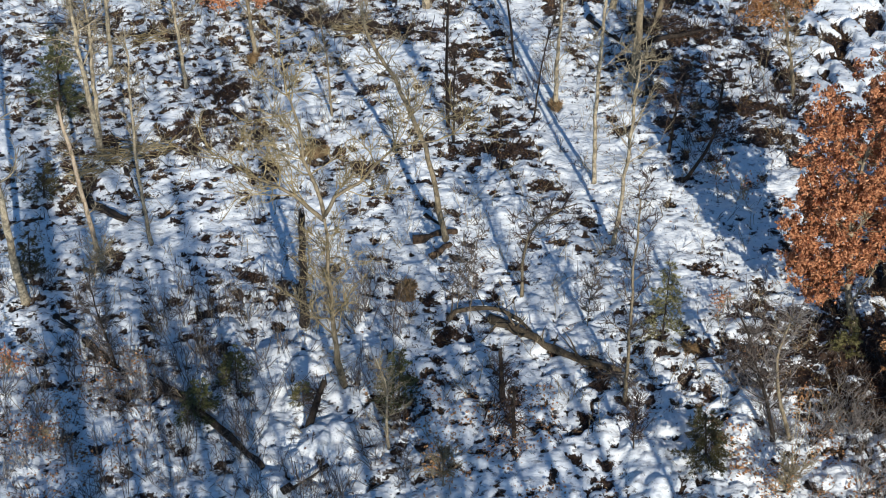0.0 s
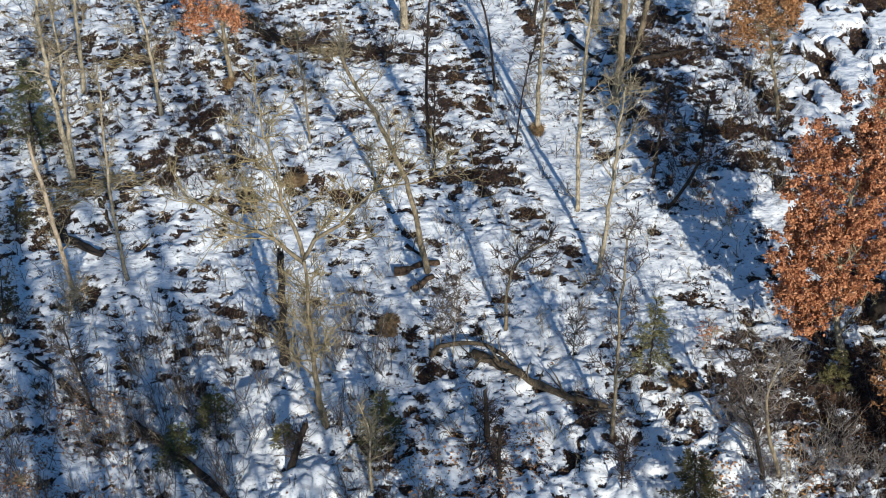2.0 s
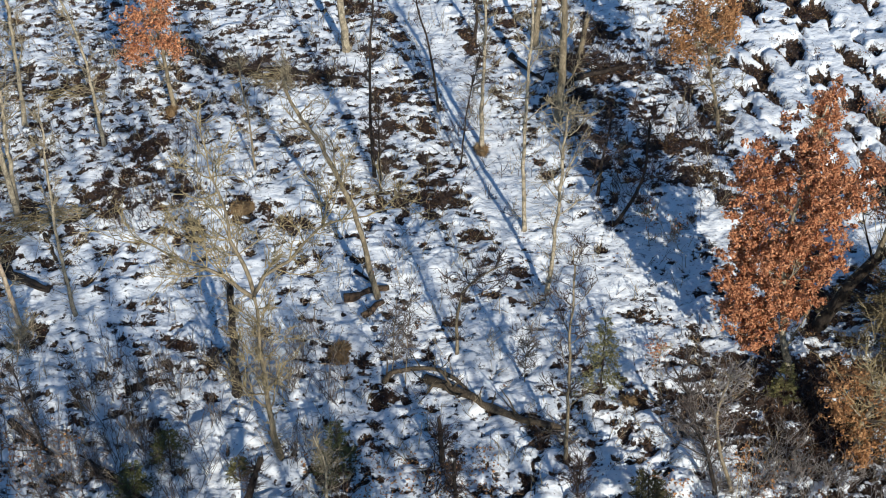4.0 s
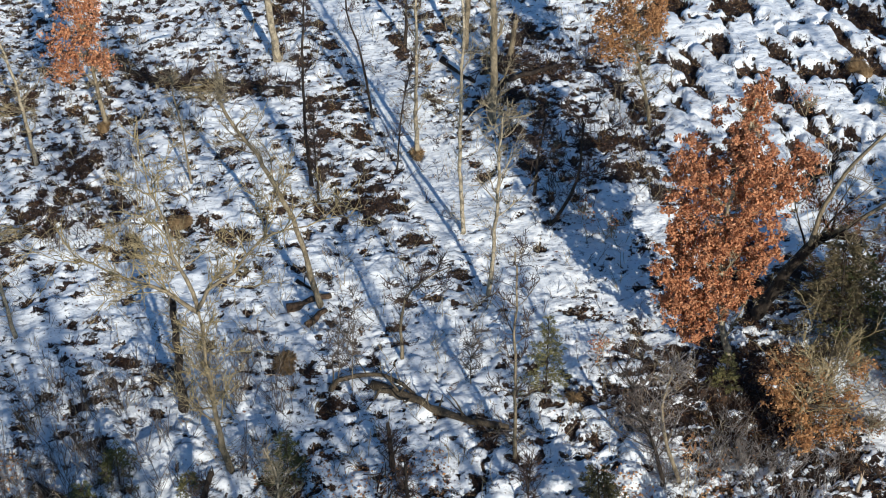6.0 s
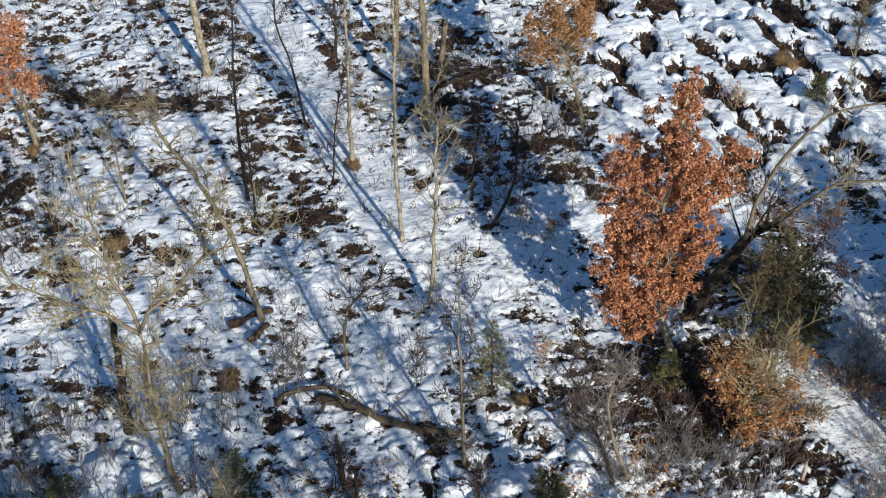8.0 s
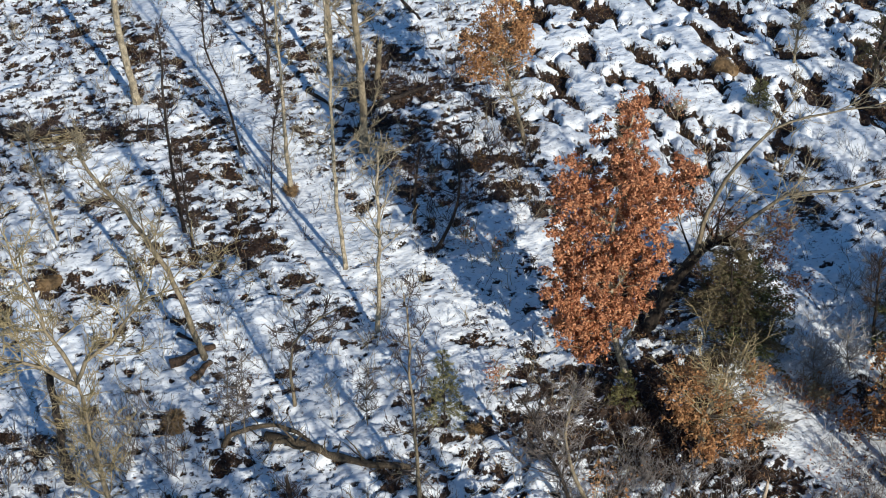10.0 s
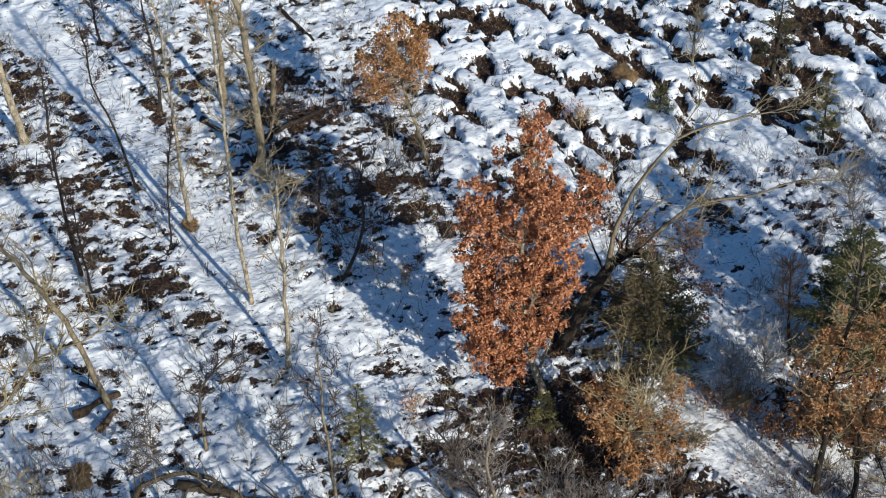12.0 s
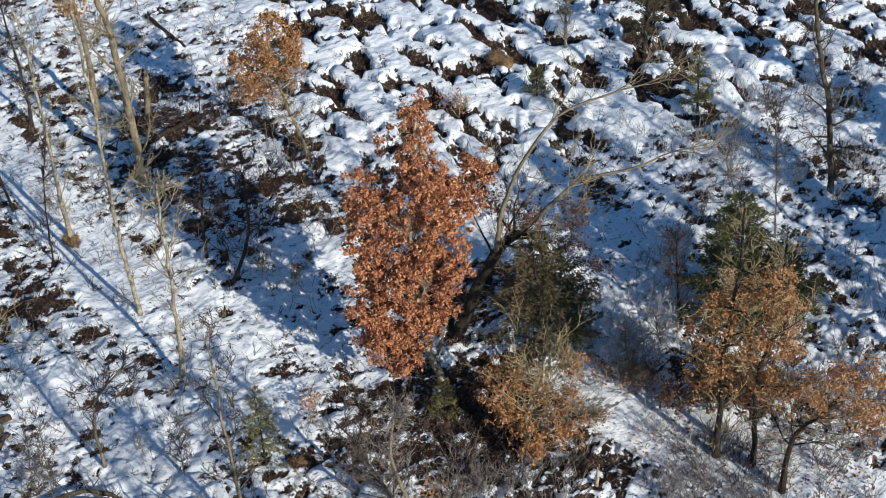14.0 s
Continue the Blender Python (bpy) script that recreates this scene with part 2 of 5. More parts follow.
    def blades(self, at, way, length, width):
        """Narrow blades or needles that start at the places given and point the ways given."""
        at, way = np.asarray(at, float).reshape(-1, 3), np.asarray(way, float).reshape(-1, 3)
        n = len(at)
        way = way / (np.linalg.norm(way, axis=1)[:, None] + 1e-9)
        s = np.cross(way, np.random.normal(size=(n, 3)))
        s /= np.linalg.norm(s, axis=1)[:, None] + 1e-9
        l = length * np.random.uniform(0.6, 1.3, (n, 1))
        tip = at + way * l
        mid = at + way * l * 0.55 + np.array((0, 0, 0.06)) * l
        v = np.stack([at, mid + s * width / 2, tip, mid - s * width / 2], 1).reshape(-1, 3)
        self.add(v, np.arange(n)[:, None] * 4 + np.arange(4))

    def mesh(self, name, smooth=True):
        m = bpy.data.meshes.new(name)
        v = np.concatenate(self.verts)
        f = np.concatenate(self.faces)
        tri = f[:, 2] == f[:, 3]
        sizes = np.where(tri, 3, 4)
        starts = np.concatenate([[0], np.cumsum(sizes)[:-1]])
        keep = np.ones(f.shape, bool)
        keep[tri, 3] = False
        loops = f[keep]
        m.vertices.add(len(v))
        m.vertices.foreach_set("co", v.ravel())
        m.loops.add(len(loops))
        m.loops.foreach_set("vertex_index", loops.astype(np.int32))
        m.polygons.add(len(f))
        m.polygons.foreach_set("loop_start", starts.astype(np.int32))
        m.polygons.foreach_set("loop_total", sizes.astype(np.int32))
        m.polygons.foreach_set("use_smooth", np.full(len(f), smooth))
        m.update(calc_edges=True)
        m.validate()
        return m


def hashed(ix, iy, seed):
    h = (ix.astype(np.int64) * 374761393 + iy.astype(np.int64) * 668265263 + seed * 974634777) & 0x7FFFFFFF
    h = ((h ^ (h >> 13)) * 1274126177) & 0x7FFFFFFF
    return ((h ^ (h >> 16)) & 0xFFFF) / 65535.0


def lattice(x, y, seed):
    """Smooth value noise, 0 to 1, one cell a unit."""
    ix, iy = np.floor(x), np.floor(y)
    fx, fy = x - ix, y - iy
    fx, fy = fx * fx * (3 - 2 * fx), fy * fy * (3 - 2 * fy)
    a, b = hashed(ix, iy, seed), hashed(ix + 1, iy, seed)
    c, d = hashed(ix, iy + 1, seed), hashed(ix + 1, iy + 1, seed)
    return (a * (1 - fx) + b * fx) * (1 - fy) + (c * (1 - fx) + d * fx) * fy


def fractal(x, y, size, seed, octaves=3):
    """Layered noise, about -0.5 to 0.5, with features of that size in metres."""
    total, amp, full = 0.0, 1.0, 0.0
    for o in range(octaves):
        c, s = math.cos(0.7 * o + 0.4), math.sin(0.7 * o + 0.4)
        total = total + amp * lattice((c * x - s * y) / size + 17.3 * o, (s * x + c * y) / size - 9.1 * o, seed + o)
        full += amp
        amp, size = amp * 0.55, size * 0.5
    return total / full - 0.5


# ---- the ground ----
PATCHES_A = ((2.6, 41.7, 0.9, 1.3), (2.5, 41.4, 1.2, 1.3), (1.8, 45.4, 0.8, 0.6), (0.3, 41.2, 0.6, 0.7), (-0.4, 54.3, 0.7, 1.4), (1.4, 52.3, 0.5, 0.6), (4.2, 50.3, 0.6, 0.9), (9.7, 48.2, 1.0, 1.0), (9.3, 46.6, 0.8, 0.5), (9.4, 43.7, 0.5, 0.3), (10.8, 43.4, 0.5, 0.3), (12.5, 41.5, 1.5, 0.5), (12.7, 39.9, 0.7, 0.3), (12.0, 38.1, 0.6, 0.2), (13.0, 38.1, 0.5, 0.5), (19.1, 51.6, 1.4, 0.7), (20.2, 49.8, 0.9, 0.9), (22.9, 46.6, 0.8, 0.9))
PATCHES_B = ((21.2, 45.1, 1.1, 0.6), (23.7, 44.7, 0.9, 0.7), (12.3, 31.3, 2.0, 1.0), (14.1, 31.5, 2.0, 1.7), (14.1, 29.6, 2.1, 1.1), (13.7, 44.4, 0.6, 2.0), (8.1, 38.1, 0.4, 0.6), (9.2, 35.7, 0.7, 0.3), (-4.4, 41.0, 0.8, 0.8), (-3.2, 40.6, 0.3, 0.4), (14.9, 35.3, 1.2, 1.6), (16.7, 34.8, 1.7, 1.6), (-13.0, 48.8, 1.1, 0.6), (-11.0, 48.7, 0.9, 0.7), (-7.6, 47.1, 0.4, 0.6), (1.4, 47.2, 0.9, 0.6), (-3.1, 49.0, 1.4, 0.6), (-0.8, 48.6, 1.1, 0.6))
PATCHES_C = ((-5.6, 49.8, 1.1, 0.5), (1.1, 41.2, 0.4, 1.2), (0.7, 44.0, 0.6, 0.7), (-13.4, 39.1, 0.8, 1.1), (-7.9, 32.5, 0.3, 0.7), (0.2, 32.1, 0.5, 0.3), (-1.3, 29.1, 0.5, 0.5), (-11.4, 35.8, 0.5, 0.4), (8.9, 31.4, 1.1, 0.3), (9.1, 35.3, 1.0, 0.4), (11.2, 32.5, 1.1, 1.0), (12.2, 29.9, 1.4, 1.1), (10.2, 30.5, 0.9, 0.7), (18.3, 29.5, 1.1, 0.7), (19.5, 26.7, 0.9, 0.9), (21.5, 28.0, 1.6, 1.0), (26.2, 30.5, 1.0, 0.7))
PATCHES_D = ((28.1, 39.8, 1.1, 0.7), (28.5, 44.6, 1.4, 1.0), (31.5, 35.4, 0.9, 1.0), (34.3, 38.2, 0.9, 0.9), (33.1, 41.2, 0.9, 0.5), (27.6, 46.3, 1.0, 0.5), (22.0, 47.2, 1.4, 0.5), (22.7, 38.2, 0.5, 1.3), (12.7, 30.5, 1.1, 0.9))
# upper-left and hollow patches: dark litter, and partly shade put into the ground
PATCHES_E = ((11.2, 33.0, 0.8, 0.5), (11.8, 32.0, 0.8, 0.6), (10.6, 34.4, 0.6, 0.4), (10.1, 33.1, 0.5, 0.4), (9.6, 35.0, 0.5, 0.3), (-8.6, 43.2, 1.2, 0.8), (-7.4, 42.3, 0.9, 0.8), (-9.6, 42.2, 0.9, 0.7), (-8.3, 45.0, 0.8, 0.6), (-6.6, 40.4, 0.7, 0.6), (12.3, 41.9, 0.9, 0.5), (13.1, 40.6, 0.7, 0.4), (9.0, 49.0, 1.2, 0.8), (9.9, 47.9, 1.1, 0.8), (9.7, 43.3, 0.9, 0.8), (8.9, 42.3, 0.8, 0.6), (10.3, 45.6, 1.3, 0.7), (11.6, 43.6, 1.0, 0.6), (8.4, 46.9, 1.0, 0.6), (12.4, 46.8, 1.0, 0.6), (7.0, 52.0, 1.2, 0.7), (10.2, 50.6, 1.3, 0.7))
PATCHES = PATCHES_A + PATCHES_B + PATCHES_C + PATCHES_D + PATCHES_E
TRAIL = ((0.2, 58.5), (2.1, 54.3), (3.5, 49.8), (4.4, 45.3), (5.2, 42.0), (6.2, 38.8), (8.0, 36.6), (10.5, 34.3))
LOWER_TRAIL = ((17.4, 30.2), (19.0, 27.8), (20.8, 25.2), (23.0, 22.0))


def from_trail(x, y):
    """Metres to the trodden trail, which is lost under the oaks for a stretch."""
    best = np.full(np.shape(x), 1e9)
    for line in (TRAIL, LOWER_TRAIL):
        for (ax, ay), (bx, by) in zip(line, line[1:]):
            dx, dy = bx - ax, by - ay
            k = np.clip(((x - ax) * dx + (y - ay) * dy) / (dx * dx + dy * dy), 0, 1)
            best = np.minimum(best, np.hypot(x - ax - k * dx, y - ay - k * dy))
    return best


def soft(a, b, v):
    k = np.clip((v - a) / (b - a), 0, 1)
    return k * k * (3 - 2 * k)


def tufts(x, y, cell, seed, share):
    """Scattered low tussocks: how high the ground swells, 0 to 1, and how bare each one is."""
    u, v = x * 0.72 / cell, y / cell
    iu, iv = np.floor(u), np.floor(v)
    swell, bare = np.zeros(np.shape(x)), np.zeros(np.shape(x))
    for du in (-1, 0, 1):
        for dv in (-1, 0, 1):
            cu, cv = iu + du, iv + dv
            px, py = cu + hashed(cu, cv, seed), cv + hashed(cu, cv, seed + 1)
            size = 0.28 + 0.5 * hashed(cu, cv, seed + 2) ** 2
            d2 = ((u - px) ** 2 + (v - py) ** 2) / (size * size)
            h = np.clip(1 - d2, 0, 1) * size * 1.4
            swell = np.maximum(swell, h)
            bare = np.maximum(bare, np.where(hashed(cu, cv, seed + 3) < share, np.clip(0.82 - d2 * 0.62, 0, 1), 0))
    return swell, bare


def zones(x, y):
    trail = soft(1.15, 0.75, from_trail(x, y) / (1 + 0.6 * soft(45, 38, y)))
    trail = trail * np.maximum(soft(37, 42.5, y), np.maximum(0.3, soft(16.0, 17.5, x)))
    hill = soft(13.5, 16, x + 0.8 * fractal(x, y, 4, 77, 1)) * soft(38.5, 41.5, y)
    return trail, hill


# smooth heaps of snow caught on fallen branches, and clean drifts: place, radius, height
HEAPS = ((6.8, 28.4, 0.6, 0.30), (5.9, 27.5, 0.75, 0.34), (5.0, 28.1, 0.45, 0.2), (9.5, 29.0, 0.6, 0.34), (9.0, 28.1, 0.55, 0.3), (6.1, 26.3, 0.8, 0.3), (-3.9, 27.9, 0.6, 0.34), (-3.1, 28.2, 0.5, 0.26), (-5.2, 26.3, 0.6, 0.32), (-5.4, 31.5, 0.55, 0.28), (-4.5, 30.8, 0.5, 0.24), (-7.1, 32.5, 0.5, 0.26), (-7.8, 30.3, 0.5, 0.24), (-4.3, 27.0, 0.5, 0.3), (-10.0, 27.4, 0.5, 0.2), (11.6, 26.4, 0.5, 0.2))
DRIFTS = ((19.9, 31.6, 1.7, 1.5), (12.5, 39.5, 0.8, 0.9), (12.0, 40.6, 0.8, 0.5), (12.7, 38.2, 0.7, 0.7), (10.9, 40.0, 0.6, 0.6), (-0.6, 35.3, 0.6, 1.0), (-1.0, 37.3, 1.0, 1.2), (-5.4, 43.6, 1.2, 1.0), (-2.5, 47.0, 1.4, 0.8), (1.9, 37.4, 0.7, 0.9))


def heaped(x, y, spots):
    """How far a heap or drift rises at a place, 0 to 1, with uneven edges."""
    wx, wy = x + 0.35 * fractal(x, y, 0.6, 71, 3), y + 0.35 * fractal(x, y, 0.6, 73, 3)
    best, rise = np.zeros(np.shape(x)), np.zeros(np.shape(x))
    for px, py, a, b in spots:
        ry = a if spots is HEAPS else b
        k = np.clip(1.15 - ((wx - px) / a) ** 2 - ((wy - py) / ry) ** 2, 0, 1)
        best, rise = np.maximum(best, k), np.maximum(rise, k * (b if spots is HEAPS else 0.05))
    return best, rise


def growth(x, y):
    """How bare the ground is (0 snow, 1 litter, heath and peat) and how far it swells, in metres."""
    trail, hill = zones(x, y)
    thicket = soft(-1, -7, x) * soft(37, 32, y)
    # litter under the oaks, also standing in for the dark shadow there
    under = np.maximum(np.exp(-((x - 13.9) / 3.0) ** 2 - ((y - 30.5) / 2.5) ** 2), 0.95 * np.exp(-((x - 15.2) / 3.0) ** 2 - ((y - 27.0) / 2.2) ** 2))
    wide = fractal(x, y, 3.2, 31, 2)
    warp_x, warp_y = x + 0.5 * fractal(x, y, 0.4, 61, 3), y + 0.42 * fractal(x, y, 0.4, 67, 3)
    lump = np.zeros(np.shape(x))
    for px, py, rx, ry in PATCHES:
        lump = np.maximum(lump, np.exp(-0.9 * (((warp_x - px) / rx) ** 2 + ((warp_y - py) / ry) ** 2)))
    lump = lump * (1 - 0.7 * hill)
    # the rise for low x and high y is tufts plus shade put into the cover
    share = np.clip(0.24 + 1.1 * wide + 0.9 * lump - 0.06 * thicket + 0.4 * under - 0.6 * trail + 0.3 * np.exp(-((x - 11.3) / 2.4) ** 2 - ((y - 33.6) / 2.0) ** 2) + 0.3 * np.exp(-((x - 22.5) / 2.6) ** 2 - ((y - 25.5) / 2.2) ** 2) - 0.1 * hill + 0.19 * soft(40, 47, y) * (1 - hill) + 0.19 * soft(4, -2, x) * soft(38, 44, y) - 0.08 * soft(-6, -3, x) * soft(9, 7, x) * soft(43, 40, y), 0.02, 0.97)
    s1, b1 = tufts(warp_x, warp_y, 0.62, 5, share * (0.26 + 0.74 * np.clip(lump + under, 0, 1)))
    s2, b2 = tufts(warp_x * 0.8, warp_y, 0.27, 15, share * 1.25)
    n = fractal(x * 0.7, y, 0.23, 29, 2)
    hx, hy = x + 0.5 * fractal(x, y, 0.7, 91, 2), y + 0.5 * fractal(x, y, 0.7, 97, 2)
    slab = fractal((hx * 0.42 - hy * 0.91) * 0.66, hx * 0.91 + hy * 0.42, 0.52, 83, 4)
    broad = fractal((hx * 0.42 - hy * 0.91) * 0.66, hx * 0.91 + hy * 0.42, 0.52, 83, 2)
    c = np.maximum(b1 * 0.95, b2 * 0.95) * (1 - 0.55 * hill) + 0.75 * n + 0.27 * lump * (1 - 0.6 * hill) + 0.27 * under
    c = c * (1 - 0.35 * hill) + hill * (1.1 * soft(0.02, 0.08, slab + 0.3 * wide) - 0.1)
    chunk = np.abs(fractal(x, y, 0.75, 111, 3))
    broken = (0.3 + 0.7 * soft(36, 31, y)) * (1 - trail) * (1 - hill)
    # the cover rises along the creases between chunks, which darkens them
    c = c + 0.5 * broken * soft(0.035, 0.0, chunk)
    heap, rise = heaped(x, y, HEAPS)
    drift, lift = heaped(x, y, DRIFTS)
    c = c * (1 - np.clip(1.5 * heap, 0, 0.9)) * (1 - np.clip(1.3 * drift, 0, 0.85))
    c = np.clip(c * (1 - 0.75 * trail), 0, 1.2)
    z = 0.4 * fractal(x, y, 3.0, 7, 2) + (0.10 * s1 + 0.06 * s2) * (1 - 0.85 * trail) + 0.045 * fractal(x * 0.7 + 0.3 * y, y, 0.36, 17, 3) + 0.015 * fractal(x * 0.6, y, 0.17, 19, 2) + 0.13 * fractal(x, y * 0.8, 0.75, 23, 2)
    z = z * (1 - 0.55 * hill) + hill * (0.30 * soft(0.14, -0.08, broad) + 0.4 * fractal(x, y, 1.6, 47, 2)) + rise + 0.95 * broken * np.minimum(chunk, 0.16) + 0.10 * heap * fractal(x, y, 0.3, 53, 2) + lift
    z = z + 0.09 * soft(0.55, 0.42, c) + 0.10 * soft(0.45, 0.7, c) * fractal(x, y, 0.25, 41, 2) - 0.10 * trail
    return c, z


def cover_of(x, y):
    return growth(np.asarray(x, float), np.asarray(y, float))[0]


def ground_z(x, y):
    x, y = np.asarray(x, float), np.asarray(y, float)
    z = -2.2 + 0.0755 * (30 + 70 * np.tanh((y - 30) / 70))
    near = np.exp(-((x - 8) / 60) ** 4 - ((y - 38) / 50) ** 4)
    return z + near * growth(x, y)[1]


def gz(x, y):
    return float(ground_z(np.array([x]), np.array([y]))[0])


def spaced(lo, hi, step, far):
    """Even steps from lo to hi, then ever longer ones out to far on both sides."""
    mid = list(np.arange(lo, hi + step / 2, step))
    out, d = [], step
    while sum(out) < far:
        d *= 1.35
        out.append(d)
    c = np.cumsum(out)
    return np.concatenate([lo - c[::-1], mid, mid[-1] + c])


def make_ground():
    xs, ys = spaced(-19.0, 39.5, 0.077, 2500), spaced(21.5, 61.0, 0.077, 2500)
    gx, gy = np.meshgrid(xs, ys)
    v = np.stack([gx, gy, ground_z(gx, gy)], -1).reshape(-1, 3)
    w, h = len(xs), len(ys)
    i = (np.arange(h - 1)[:, None] * w + np.arange(w - 1)[None, :]).ravel()
    s = Shape()
    s.add(v, np.stack([i, i + 1, i + w + 1, i + w], 1))
    m = s.mesh("ground")
    close = soft(-21, -18.5, gx) * soft(41.5, 39, gx) * soft(19.5, 22, gy) * soft(63.5, 60.5, gy)
    cover = cover_of(gx, gy) * close + 0.2 * (1 - close)
    m.attributes.new("cover", "FLOAT", "POINT").data.foreach_set("value", cover.ravel().astype(np.float32))
    ob = new("ground", m)
    m.materials.append(GROUND)
    tagged(ob, "patchy old snow over dead leaves, heath and tussocks", "ground", kind="structure")


make_ground()


# ---- trees ----
def curve_through(pts, step=0.45):
    """A smooth line through the points, cut into even steps."""
    p = [np.array(q, float) for q in pts]
    p = [2 * p[0] - p[1]] + p + [2 * p[-1] - p[-2]]
    out = []
    for a, b, c, d in zip(p, p[1:], p[2:], p[3:]):
        n = max(2, int(np.linalg.norm(c - b) / step))
        for k in range(n):
            t = k / n
            out.append(0.5 * (2 * b + (c - a) * t + (2 * a - 5 * b + 4 * c - d) * t * t + (3 * b - a - 3 * c + d) * t ** 3))
    out.append(p[-2])
    return np.array(out)


def shoot(start, way, length, bend, wob, n):
    """A crooked shoot: bend turns it up (or, below 0, down) on its way."""
    way = np.array(way, float)
    way /= np.linalg.norm(way)
    out, q = [np.array(start, float)], np.array(start, float)
    for _ in range(n):
        way = way + np.array((0, 0, bend / n)) + np.random.normal(0, wob, 3)
        way /= np.linalg.norm(way)
        q = q + way * length / n
        out.append(q)
    return np.array(out)


def shoots(starts, ways, lengths, bend, wob, n):
    """Many crooked shoots at once."""
    q = np.array(starts, float)
    way = np.array(ways, float)
    way /= np.linalg.norm(way, axis=1)[:, None]
    ln = np.broadcast_to(np.asarray(lengths, float), len(q))[:, None]
    out = [q]
    for _ in range(n):
        way = way + np.array((0, 0, bend / n)) + np.random.normal(0, wob, way.shape)
        way /= np.linalg.norm(way, axis=1)[:, None]
        q = q + way * ln / n
        out.append(q)
    return np.stack(out, 1)


def branch_out(big, fine, start, way, length, radius, bend=0.5, wob=0.16, subs=6, twigs=4, tips=None):
    """A limb with its side branches and twigs. big and fine take the thick and the thin wood."""
    limb = shoot(start, way, length, bend, wob, 7)
    big.tube(limb, np.linspace(radius, max(radius * 0.2, 0.006), 8), 5 if radius > 0.03 else 4, cap=False)
    i = np.random.randint(2, 8, subs)
    sway = limb[i] - limb[i - 1]
    sway = sway / np.linalg.norm(sway, axis=1)[:, None] + np.random.normal(0, 0.62, (subs, 3)) + (0, 0, 0.12)
    sl = length * np.random.uniform(0.22, 0.5, subs)
    sub = shoots(limb[i], sway, sl, bend * 0.8, wob, 4)
    fine.tubes(sub, np.linspace(max(radius * 0.36, 0.012), 0.007, 5))
    if tips is not None:
        tips.extend(sub[:, -1])
    twigs = max(2, twigs - 1)
    m = subs * twigs
    k, i2 = np.repeat(np.arange(subs), twigs), np.random.randint(1, 5, m)
    tw = sub[k, i2] - sub[k, i2 - 1]
    tw = tw / np.linalg.norm(tw, axis=1)[:, None] + np.random.normal(0, 0.7, (m, 3))
    fine.tubes(shoots(sub[k, i2], tw, sl[k] * np.random.uniform(0.35, 0.8, m), bend * 0.4, wob * 1.2, 3), np.linspace(0.010, 0.006, 4))


